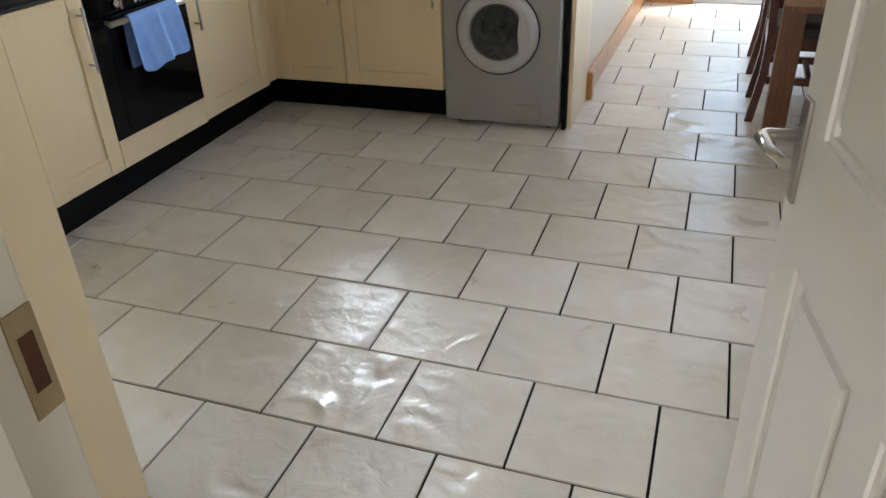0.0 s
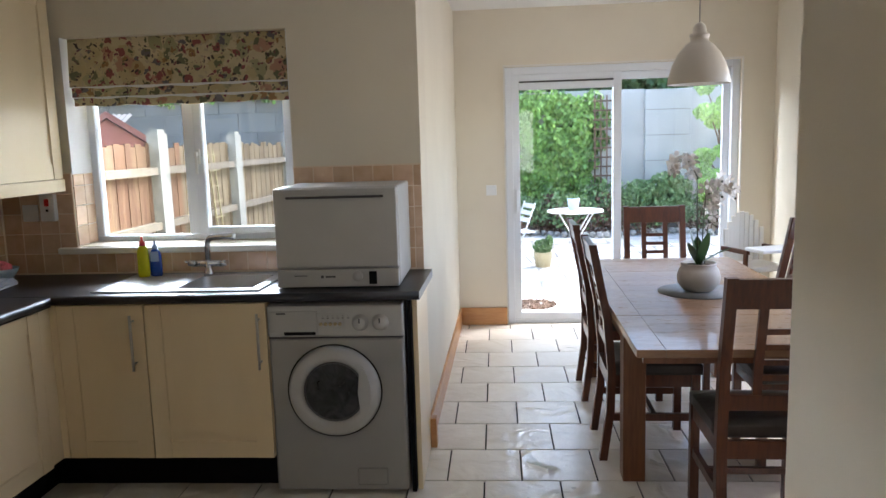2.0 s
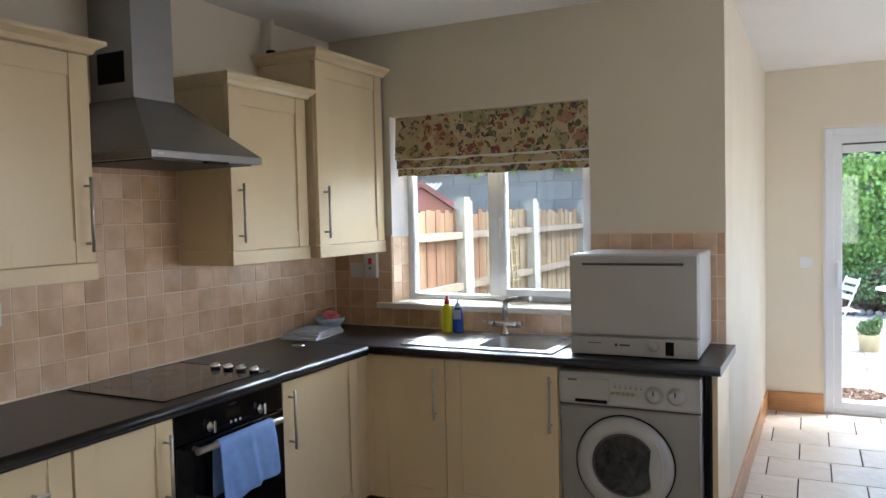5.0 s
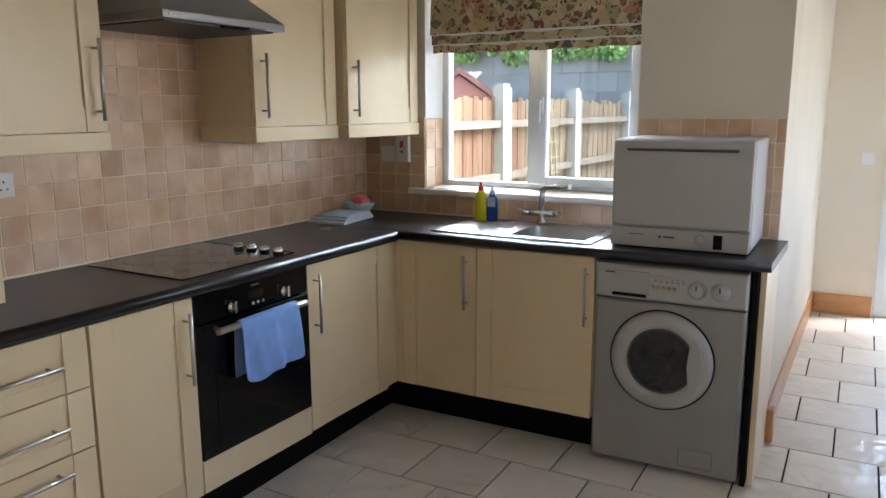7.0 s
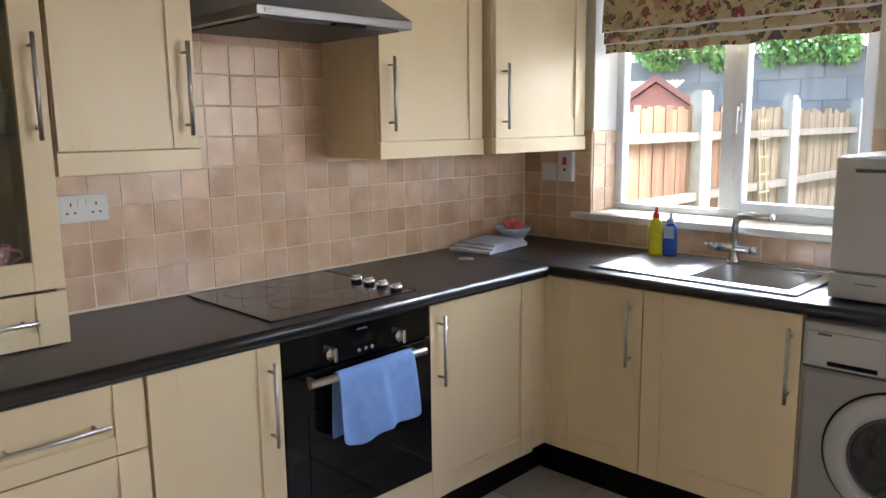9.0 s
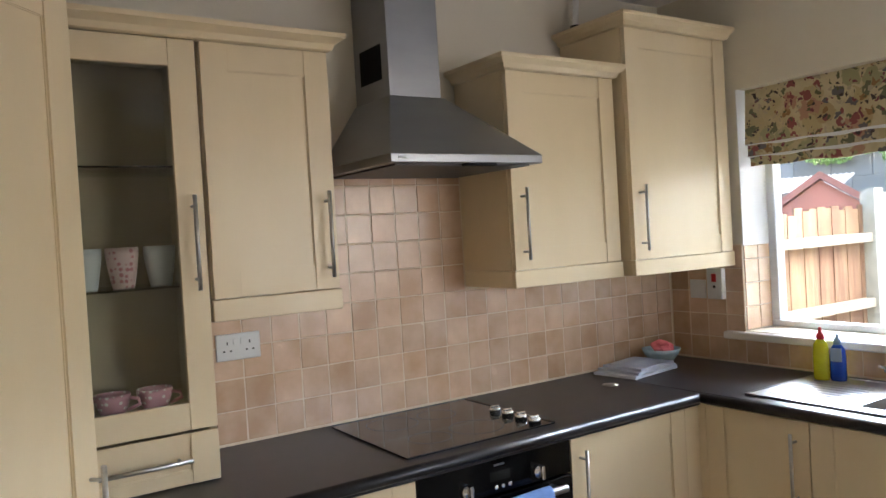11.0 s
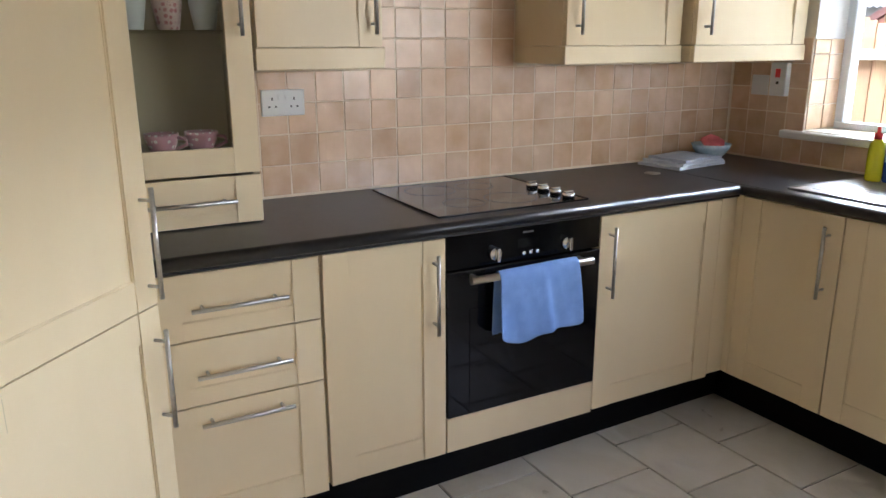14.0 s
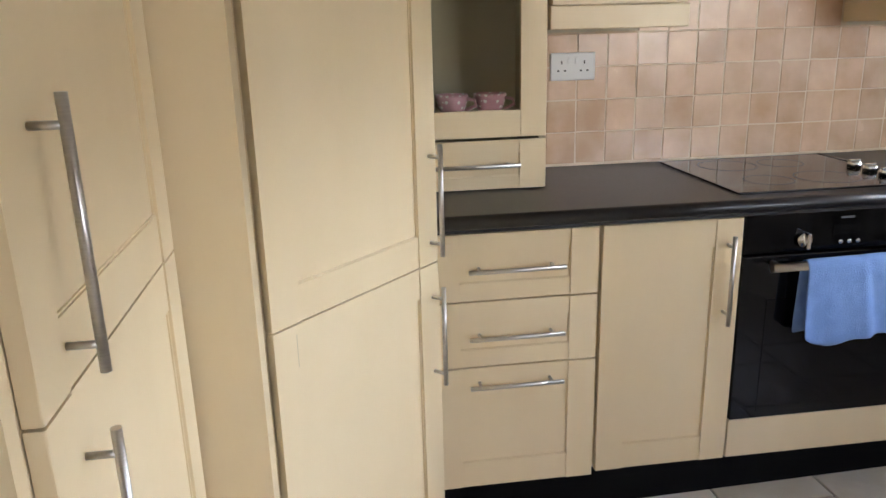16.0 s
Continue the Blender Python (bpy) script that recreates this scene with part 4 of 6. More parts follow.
part("display", B((0.222, 0.345, -0.0075, -0.006, 0.770, 0.838), bevel=0.001), "silver_light", wm, "programme list panel")
for i in range(5):
    bm = bmesh.new()
    lathe(bm, [(0.008, 0), (0.008, -0.004), (0, -0.004)], 0.240 + i * 0.021, -0.0075, 0.790, 12, "y")
    part("button", bm, "yellowpot", wm, "small yellowish button")
bm = bmesh.new()
for i in range(6):
    box(bm, 0.245 + i * 0.022, 0.255 + i * 0.022, -0.008, -0.0075, 0.815, 0.818)
    box(bm, 0.245 + i * 0.022, 0.252 + i * 0.022, -0.008, -0.0075, 0.825, 0.827)
part("printed_marks", bm, "rubber", wm, "small printed marks")
for x in (0.412, 0.500):
    bm = bmesh.new()
    lathe(bm, [(0.037, 0), (0.036, -0.004), (0.030, -0.006), (0.028, -0.022), (0.024, -0.025), (0, -0.025)], x, -0.006, 0.795, 28, "y")
    kn = part("knob", bm, "silver_light", wm, "round silver dial")
    part("knob_mark", B((x - 0.003, x + 0.003, -0.0325, -0.031, 0.797, 0.818)), "rubber", kn)
DX, DZ = 0.286, 0.488
bm = bmesh.new()
lathe(bm, [(0.205, 0.0), (0.205, -0.006), (0.200, -0.02), (0.19, -0.028), (0.155, -0.034), (0.142, -0.030), (0.135, -0.016), (0.135, 0.0)], DX, 0, DZ, 56, "y", caps=False)
pr = part("porthole_ring", bm, "silver_light", wm, "light silver porthole ring")
bm = bmesh.new()
lathe(bm, [(0.211, 0.0), (0.211, -0.004), (0.204, -0.005), (0.204, 0.0)], DX, 0, DZ, 56, "y", caps=False)
part("seal", bm, "plinth", wm, "dark rubber gap round the porthole")
bm = bmesh.new()
lathe(bm, [(0.0, 0.0195), (0.030, 0.019), (0.034, 0.012), (0.040, 0.0165), (0.068, 0.014), (0.073, 0.005), (0.080, 0.010), (0.105, 0.002), (0.112, -0.008), (0.138, -0.017)], DX, 0, DZ, 48, "y")
part("door_glass", bm, "bowlglass", wm, "dark stepped bowl of door glass")
bm = bmesh.new()
lathe(bm, [(0.137, -0.016), (0.134, -0.021), (0.128, -0.020), (0.125, -0.013)], DX, 0, DZ, 48, "y", caps=False)
part("inner_ring", bm, "rubber", wm, "grey rubber ring inside the porthole")
for a0, a1, r in ((200, 262, 0.088), (20, 88, 0.10), (285, 325, 0.055)):
    bm = bmesh.new()
    pts = [(DX + r * math.cos(radians(a0 + (a1 - a0) * k / 8)), 0.0045 - 0.004 * math.sin(math.pi * k / 8), DZ + r * math.sin(radians(a0 + (a1 - a0) * k / 8))) for k in range(9)]
    tube(bm, pts, [0.002, 0.004, 0.005, 0.006, 0.006, 0.006, 0.005, 0.004, 0.002], 6)
    part("drum_rib", bm, "drum", wm, "dull steel rib of the drum")
bm = bmesh.new()
pts = []
for j in range(12):
    a = radians(-38 + 76 * j / 11)
    pts.append((DX + 0.166 * math.cos(a), DZ + 0.195 * math.sin(a)))
inner = [(DX + 0.118, DZ + 0.10), (DX + 0.108, DZ), (DX + 0.118, DZ - 0.10)]
loop = pts + inner
lo = [bm.verts.new((x, -0.030, z)) for x, z in loop]
hi = [bm.verts.new((x, -0.042, z)) for x, z in loop]
bm.faces.new(hi), bm.faces.new(lo[::-1])
for i in range(len(loop)):
    j = (i + 1) % len(loop)
    bm.faces.new((lo[i], lo[j], hi[j], hi[i]))
part("door_handle", bm, "silver_light", wm, "curved silver porthole grip")
part("filter_flap", B((0.372, 0.508, -0.003, 0.002, 0.050, 0.128), bevel=0.006), "silver", wm, "square filter flap")
part("gap_line", B((0.004, W - 0.004, -0.001, 0.02, 0.7255, 0.7315)), "rubber", wm)
for x in (0.06, W - 0.06):
    for y in (0.07, 0.45):
        bm = bmesh.new()
        lathe(bm, [(0.02, 0), (0.02, 0.018)], x, y, 0.0, 12)
        part("foot", bm, "plinth", wm, "short black foot")

# table-top dishwasher
dw = thing("tabletop_dishwasher", winrun(1.600) @ pose(0, 0.085, WT), "pale silver table-top dishwasher standing on the worktop", "dishwasher")
DWW, DWH = 0.552, 0.447
part("body", B((0, DWW, 0.03, 0.47, 0.006, DWH), bevel=0.010), "dwwhite", dw)
part("door", B((0.004, DWW - 0.004, 0.0, 0.03, 0.094, DWH - 0.004), bevel=0.006), "dwwhite", dw)
part("control_panel", B((0.004, DWW - 0.004, 0.002, 0.03, 0.006, 0.086), bevel=0.004), "dwwhite", dw)
part("handle_recess", B((0.06, DWW - 0.06, -0.002, 0.001, DWH - 0.048, DWH - 0.037), bevel=0.003), "rubber", dw, "slim dark handle slot")
part("handle_lip", B((0.055, DWW - 0.055, -0.007, 0.0, DWH - 0.037, DWH - 0.031), bevel=0.002), "silver_light", dw)
part("display", B((0.415, 0.45, 0.0005, 0.002, 0.016, 0.074), bevel=0.001), "plinth", dw, "small black display window")
bm = bmesh.new()
lathe(bm, [(0.022, 0), (0.021, -0.012), (0, -0.012)], 0.365, 0.002, 0.052, 24, "y")
part("knob", bm, "dwwhite", dw, "round dial")
for b_ in ((0.22, 0.265, 0.001, 0.002, 0.048, 0.056), (0.20, 0.212, 0.001, 0.002, 0.046, 0.058), (0.08, 0.14, 0.001, 0.002, 0.056, 0.059)):
    part("printed_mark", B(b_), "rubber", dw, "small grey printed bar")
part("base", B((0.01, DWW - 0.01, 0.04, 0.46, 0.0, 0.006)), "plinth", dw)

# ---- wall units ----
UZ0 = 1.43


def cornice(parent, w, depth, z, over=0.045, left=True, right=True):
    bm = bmesh.new()
    prof = [(0.0, 0.0), (0.012, 0.004), (0.02, 0.02), (over, 0.036), (over, 0.05), (0.0, 0.05)]
    lo = 0 if not left else 1
    ro = 0 if not right else 1
    rows = []
    for o, h in prof:
        rows.append([bm.verts.new(c) for c in ((-o * lo, depth, z + h), (-o * lo, -o, z + h), (w + o * ro, -o, z + h), (w + o * ro, depth, z + h))])
    for a, b in zip(rows, rows[1:]):
        for k in range(3):
            bm.faces.new((a[k], a[k + 1], b[k + 1], b[k]))
    bm.faces.new(rows[-1])
    part("cornice", bm, "cream", parent)


def wall_unit(y0, y1, front, z1, hx, label):
    w = y1 - y0
    c = cabinet("wall_cabinet", pose(front, y0, 0, 0, 0, 90), w, UZ0 - 0.002, z1, front - 0.003, label, [(0, w, UZ0, z1 - 0.002, hx if hx > 0 else w + hx, 1.595, 0.26, True, "door")], "fitted kitchen wall units")
    cornice(c, w, front - 0.003, z1)
    part("pelmet", B((-0.004, w + 0.004, -0.004, 0.016, 1.365, UZ0 - 0.003), (-0.004, 0.014, 0.016, front - 0.01, 1.365, UZ0 - 0.003), (w - 0.014, w + 0.004, 0.016, front - 0.01, 1.365, UZ0 - 0.003), bevel=0.003), "cream", c)
    return c


wall_unit(-1.215, -0.672, 0.322, 2.15, 0.045, "cream shaker wall cabinet beside the cooker hood")
wall_unit(-0.645, -0.02, 0.368, 2.35, 0.045, "taller cream shaker wall cabinet in the corner by the window")
wall_unit(-2.295, -1.905, 0.322, 2.15, -0.035, "narrow cream shaker wall cabinet between the glazed unit and the hood")

# glazed dresser unit on the worktop
gy0, gy1, gf = -2.70, -2.305, 0.325
gw = gy1 - gy0
gc = thing("glazed_cabinet", pose(gf, gy0, 0, 0, 0, 90), "cream glazed display cabinet with a drawer standing on the worktop", "cabinet", "fitted kitchen wall units")
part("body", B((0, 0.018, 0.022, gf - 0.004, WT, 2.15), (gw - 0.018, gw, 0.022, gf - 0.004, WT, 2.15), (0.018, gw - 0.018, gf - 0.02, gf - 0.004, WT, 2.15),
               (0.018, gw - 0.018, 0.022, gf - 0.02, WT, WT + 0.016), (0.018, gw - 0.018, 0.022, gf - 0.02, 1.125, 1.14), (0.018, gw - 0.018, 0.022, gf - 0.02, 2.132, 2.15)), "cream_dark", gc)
d = part("drawer", shaker(0.0015, gw - 0.0015, WT + 0.004, 1.072), "cream", gc)
bar_handle(d, gw / 2 - 0.01, 1.005, 0.25, False)
bm = B((0.0015, 0.075, 0, 0.02, 1.08, 2.148), (gw - 0.075, gw - 0.0015, 0, 0.02, 1.08, 2.148), (0.075, gw - 0.075, 0.0012, 0.02, 1.08, 1.155), (0.075, gw - 0.075, 0.0012, 0.02, 2.073, 2.148), bevel=0.002)
gd = part("door", bm, "cream", gc, "glazed cream door")
bar_handle(gd, gw - 0.035, 1.59, 0.26, True)
p = part("pane", B((0.074, gw - 0.074, 0.010, 0.013, 1.154, 2.074)), "glass", gd)
p.visible_shadow = False
for z in (1.47, 1.80):
    part("glass_shelf", B((0.018, gw - 0.018, 0.04, gf - 0.02, z, z + 0.006)), "glass", gc)
cornice(gc, gw, gf - 0.004, 2.15, left=False)


def mug(m, material, label, h=0.105, r=0.038, handle=True, flare=0.8):
    b = thing("mug", m, label, "mug", "china in the glazed cabinet")
    bm = bmesh.new()
    lathe(bm, [(r * flare * 0.8, 0), (r * flare * 0.86, 0.004), (r * (flare * 0.5 + 0.45), h * 0.4), (r, h * 0.8), (r, h), (r - 0.003, h), (r - 0.003, h * 0.8), (r * flare * 0.8, 0.012), (0, 0.008)], seg=24)
    part("cup", bm, material, b)
    if handle:
        bm = bmesh.new()
        tube(bm, [(r * 0.9, 0, h * 0.8), (r + 0.022, 0, h * 0.72), (r + 0.026, 0, h * 0.45), (r * 0.88, 0, h * 0.2)], 0.005, 8)
        part("handle", bm, material, b)


for y, mt, lb in ((-2.60, "whitemug", "tall white china beaker on the glass shelf"), (-2.505, "patternmug", "tall pink patterned beaker on the glass shelf"), (-2.405, "whitemug", "tall white china beaker on the glass shelf")):
    mug(pose(0.20, y, 1.4765), mt, lb, 0.112, 0.043, False)
for y in (-2.56, -2.45):
    mug(pose(0.24, y, 1.141, 0, 0, 60), "pinkmug", "low pink spotted cup at the bottom of the glazed cabinet", 0.055, 0.047)

# ---- tall units ----
TL, TR = Vector((1.03, -3.035)), Vector((0.625, -2.66))
tw_ = (TR - TL).length
tall = thing("tall_cabinet", pose(TL.x, TL.y, 0, 0, 0, math.degrees(math.atan2(TR.y - TL.y, TR.x - TL.x))), "tall cream corner cabinet set across the corner, closed", "cabinet", "tall kitchen units")
part("body", B((0, tw_, 0.022, 0.40, 0.04, 2.15), bevel=0.001), "cream", tall)
part("plinth", B((0.01, tw_ - 0.01, 0.05, 0.38, 0, 0.04)), "plinth", tall, "black plinth")
SEAM = 0.826
d = part("door", shaker(0.002, tw_ - 0.002, SEAM + 0.002, 2.148), "cream", tall, "upper door")
bar_handle(d, tw_ - 0.03, 0.985, 0.27, True)
d = part("door", shaker(0.002, tw_ - 0.002, 0.042, SEAM - 0.002), "cream", tall, "lower door")
bar_handle(d, tw_ - 0.03, 0.64, 0.26, True)
part("scratch", B((0.062, 0.0632, -0.0004, 0.0002, 0.735, 0.805)), "cream_dark", d, "thin dark scratch")
lf = thing("tall_cabinet", pose(1.73, -3.17, 0, 0, 0, 180), "tall cream cabinet by the doorway, closed", "cabinet", "tall kitchen units")
part("body", B((0, 0.62, 0.022, 0.60, 0.155, 2.15), bevel=0.001), "cream", lf)
part("plinth", B((0.01, 0.61, 0.07, 0.58, 0, 0.155)), "plinth", lf, "black plinth")
d = part("door", shaker(0.002, 0.60, 1.035, 2.148), "cream", lf, "upper door")
bar_handle(d, 0.085, 1.19, 0.28, True)
d = part("door", shaker(0.002, 0.60, 0.157, 1.031), "cream", lf, "lower door")
bar_handle(d, 0.085, 0.845, 0.28, True)
structure("filler_panel", B((1.03, 1.115, -3.20, -3.05, 0, 2.15)), "cream", "cream panel between the tall units")
structure("end_panel", B((1.735, 1.76, -3.79, -3.19, 0, 2.15)), "cream", "cream end panel of the tall units")

# cooker hood
hd = thing("cooker_hood", pose(0, -1.512, 0), "brushed steel chimney cooker hood above the hob", "cooker hood")
HWID = 0.292
bm = bmesh.new()
lo = [(0.004, -HWID), (0.50, -HWID), (0.50, HWID), (0.004, HWID)]
hi = [(0.004, -0.140), (0.255, -0.140), (0.255, 0.075), (0.004, 0.075)]
a = [bm.verts.new((*p, 1.823)) for p in lo]
b = [bm.verts.new((*p, 2.046)) for p in hi]
for i in range(4):
    bm.faces.new((a[i], a[(i + 1) % 4], b[(i + 1) % 4], b[i]))
bm.faces.new(b)
bm.faces.new(a[::-1])
part("canopy", bm, "hoodsteel", hd)
part("front_rim", B((0.004, 0.502, -HWID - 0.001, HWID + 0.001, 1.795, 1.822), bevel=0.002), "hoodsteel", hd)
part("filter", B((0.03, 0.47, -HWID + 0.03, HWID - 0.03, 1.789, 1.795)), "rubber", hd, "grey grease filter")
part("chimney", B((0.004, 0.245, -0.135, 0.070, 2.047, CEIL - 0.002), bevel=0.002), "hoodsteel", hd)
part("vent", B((0.05, 0.20, -0.1365, -0.135, 2.11, 2.23)), "plinth", hd, "dark vent slots")
part("badge", B((0.502, 0.5035, -0.268, -0.238, 1.805, 1.813)), "silver_light", hd, "small plain badge")
part("button", B((0.475, 0.499, -0.02, 0.10, 1.786, 1.7945)), "plinth", hd, "dark push buttons")

# pipe and wires above the wall units
bm = bmesh.new()
tube(bm, [(0.06, -0.60, 2.36), (0.06, -0.60, 2.44), (0.05, -0.575, CEIL - 0.002)], 0.013, 12)
p = solid("waste_pipe", bm, "gloss", "short white pipe above the wall cabinet", "pipe")
bm = bmesh.new()
tube(bm, [(0.06, -0.60, 2.355), (0.06, -0.60, 2.435)], 0.024, 12)
part("collar", bm, "plinth", p, "dark pipe collar")


# sockets and switches: local x right, z up, face towards -y
def double_socket(m, label):
    s = thing("wall_socket", m, label, "socket")
    part("plate", B((-0.073, 0.073, -0.009, 0, -0.043, 0.043), bevel=0.003), "white", s)
    for cx in (-0.037, 0.037):
        bm = bmesh.new()
        box(bm, cx - 0.002, cx + 0.002, -0.0095, -0.0088, 0.008, 0.018)
        for sx in (-0.011, 0.011):
            box(bm, cx + sx - 0.0035, cx + sx + 0.0035, -0.0095, -0.0088, -0.015, -0.010)
        part("socket_hole", bm, "socketblack", s, "dark pin holes")
    part("rocker", B((-0.018, -0.006, -0.012, -0.009, 0.008, 0.028), (0.006, 0.018, -0.012, -0.009, 0.008, 0.028), bevel=0.001), "white", s)


double_socket(pose(0.008, -2.135, 1.25, 0, 0, 90), "white double socket on the tiled wall")
s = thing("switch_plate", pose(0.165, -0.008, 1.255), "blank white outlet plate on the tiled wall", "switch")
part("plate", B((-0.043, 0.043, -0.009, 0, -0.043, 0.043), bevel=0.003), "white", s)
s = thing("cooker_switch", pose(0.272, -0.008, 1.283), "white cooker switch with a red rocker on the tiled wall", "switch")
part("plate", B((-0.040, 0.040, -0.03, 0, -0.07, 0.07), bevel=0.004), "white", s)
part("rocker", B((-0.012, 0.012, -0.034, -0.03, 0.008, 0.045), bevel=0.002), "red", s, "red rocker")
part("lamp", B((-0.006, 0.006, -0.032, -0.03, -0.02, -0.008)), "socketblack", s)
s = thing("light_switch", pose(2.49, Y_PATIO, 1.145), "white light switch on the wall beside the patio door", "switch")
part("plate", B((-0.043, 0.043, -0.009, 0, -0.043, 0.043), bevel=0.003), "white", s)
part("rocker", B((-0.022, -0.008, -0.012, -0.009, -0.012, 0.012), (0.008, 0.022, -0.012, -0.009, -0.012, 0.012), bevel=0.001), "white", s)

# ---- dining table and chairs ----
TX0, TX1, TY0, TY1, TZ = 3.105, 4.06, -0.895, 1.285, 0.76
tb = thing("dining_table", pose(0, 0, 0), "extending oak dining table with square legs on the tiled floor", "table")
joints = [TY0, -0.33, 0.80, TY1]


def plank(*b, bevel=0.0015):
    part("plank", B(b, bevel=bevel), "oak", tb)


for i, (a, b) in enumerate(zip(joints, joints[1:])):
    ya, yb = a + 0.0015, b - 0.0015
    plank(TX0, TX0 + 0.11, ya, yb, TZ - 0.032, TZ, bevel=0.0025)
    plank(TX1 - 0.11, TX1, ya, yb, TZ - 0.032, TZ, bevel=0.0025)
    if i == 0:
        plank(TX0 + 0.1105, TX1 - 0.1105, ya, ya + 0.11, TZ - 0.032, TZ)
        ya += 0.1105
    if i == 2:
        plank(TX0 + 0.1105, TX1 - 0.1105, yb - 0.11, yb, TZ - 0.032, TZ)
        yb -= 0.1105
    k = max(2, round((yb - ya) / 0.14))
    for j in range(k):
        plank(TX0 + 0.1105, TX1 - 0.1105, ya + (yb - ya) * j / k + 0.0003, ya + (yb - ya) * (j + 1) / k - 0.0003, TZ - 0.030, TZ - 0.0006, bevel=0.0008)
part("apron", B((TX0 + 0.03, TX0 + 0.055, -0.32, 1.17, TZ - 0.115, TZ - 0.033), (TX1 - 0.055, TX1 - 0.03, -0.32, 1.17, TZ - 0.115, TZ - 0.033),
                (TX0 + 0.125, TX1 - 0.125, -0.375, -0.35, TZ - 0.115, TZ - 0.033), (TX0 + 0.125, TX1 - 0.125, 1.17, 1.195, TZ - 0.115, TZ - 0.033),
                (TX0 + 0.03, TX1 - 0.03, TY0 + 0.03, TY0 + 0.055, TZ - 0.062, TZ - 0.033)), "oak_leg", tb)
for x in (TX0 + 0.025, TX1 - 0.125):
    for y in (-0.40, 1.12):
        part("leg", B((x, x + 0.10, y, y + 0.10, 0, TZ - 0.033), bevel=0.004), "oak_leg", tb)


def chair(m, label):
    """Faces +y; the back legs stand at y = 0."""
    c = thing("dining_chair", m, label, "chair", "chairs round the dining table")
    w, dp = 0.215, 0.42
    bm = bmesh.new()

    def bent(x):
        prof = [(-0.035, 0), (0.0, 0.25), (0.005, 0.45), (-0.015, 0.70), (-0.055, 0.90), (-0.085, 1.06)]
        rows = []
        for y, z in prof:
            rows.append([bm.verts.new(q) for q in ((x - 0.02, y - 0.019, z), (x + 0.02, y - 0.019, z), (x + 0.02, y + 0.019, z), (x - 0.02, y + 0.019, z))])
        for a, b in zip(rows, rows[1:]):
            for k in range(4):
                bm.faces.new((a[k], a[(k + 1) % 4], b[(k + 1) % 4], b[k]))
        bm.faces.new(rows[0]), bm.faces.new(rows[-1])

    for s in (-1, 1):
        bm = bmesh.new()
        bent(s * (w - 0.02))
        part("back_leg", bm, "mahogany", c)
        part("front_leg", B((s * (w - 0.02) - 0.019, s * (w - 0.02) + 0.019, dp - 0.04, dp, 0, 0.43), bevel=0.003), "mahogany", c)
        part("stretcher", B((s * (w - 0.02) - 0.011, s * (w - 0.02) + 0.011, 0.015, dp - 0.04, 0.20, 0.235)), "mahogany", c)
        part("side_rail", B((s * (w - 0.02) - 0.012, s * (w - 0.02) + 0.012, 0.02, dp - 0.04, 0.37, 0.43)), "mahogany", c)
    part("stretcher", B((-w + 0.03, w - 0.03, 0.20, 0.222, 0.205, 0.23)), "mahogany", c)
    part("seat_rail", B((-w + 0.04, w - 0.04, dp - 0.03, dp - 0.008, 0.37, 0.43)), "mahogany", c)
    part("seat_rail", B((-w + 0.04, w - 0.04, -0.01, 0.015, 0.36, 0.43)), "mahogany", c)

    def rail(z0, z1, x0, x1, t=0.011):
        yy = lambda z: np.interp(z, (0.45, 0.70, 0.90, 1.06), (0.005, -0.015, -0.055, -0.085))
        bm = bmesh.new()
        n = max(1, round((z1 - z0) / 0.09))
        rows = []
        for i in range(n + 1):
            z = z0 + (z1 - z0) * i / n
            y = float(yy(z))
            rows.append([bm.verts.new(q) for q in ((x0, y - t, z), (x1, y - t, z), (x1, y + t, z), (x0, y + t, z))])
        for a, b in zip(rows, rows[1:]):
            for k in range(4):
                bm.faces.new((a[k], a[(k + 1) % 4], b[(k + 1) % 4], b[k]))
        bm.faces.new(rows[0][::-1]), bm.faces.new(rows[-1])
        return bm

    part("top_rail", rail(0.945, 1.055, -w + 0.04, w - 0.04, 0.014), "mahogany", c)
    part("lower_rail", rail(0.55, 0.61, -w + 0.04, w - 0.04), "mahogany", c)
    for s in (-1, 1):
        part("back_slat", rail(0.61, 0.945, s * 0.075 - 0.016, s * 0.075 + 0.016, 0.009), "mahogany", c)
    for z in (0.665, 0.725, 0.785, 0.845):
        part("rung", rail(z, z + 0.022, -0.059, 0.059, 0.008), "mahogany", c)
    bm = bmesh.new()
    box(bm, -w + 0.005, w - 0.005, 0.025, dp + 0.01, 0.43, 0.485)
    bmesh.ops.subdivide_edges(bm, edges=bm.edges[:], cuts=5, use_grid_fill=True)
    for v in bm.verts:
        if v.co.z > 0.44:
            e = min(1, max(0, (w - abs(v.co.x)) / 0.05)) * min(1, max(0, (dp + 0.015 - v.co.y) / 0.05)) * min(1, max(0, (v.co.y - 0.02) / 0.05))
            v.co.z += 0.02 * math.sqrt(e) - 0.012 + 0.004 * noise.noise(v.co * 12)
    for f in bm.faces:
        f.smooth = True
    part("seat", bm, "leather", c, "dark leather seat pad")
    return c


first = chair(pose(3.600, -0.955, 0), "dark wooden dining chair with a leather seat at the table's end")
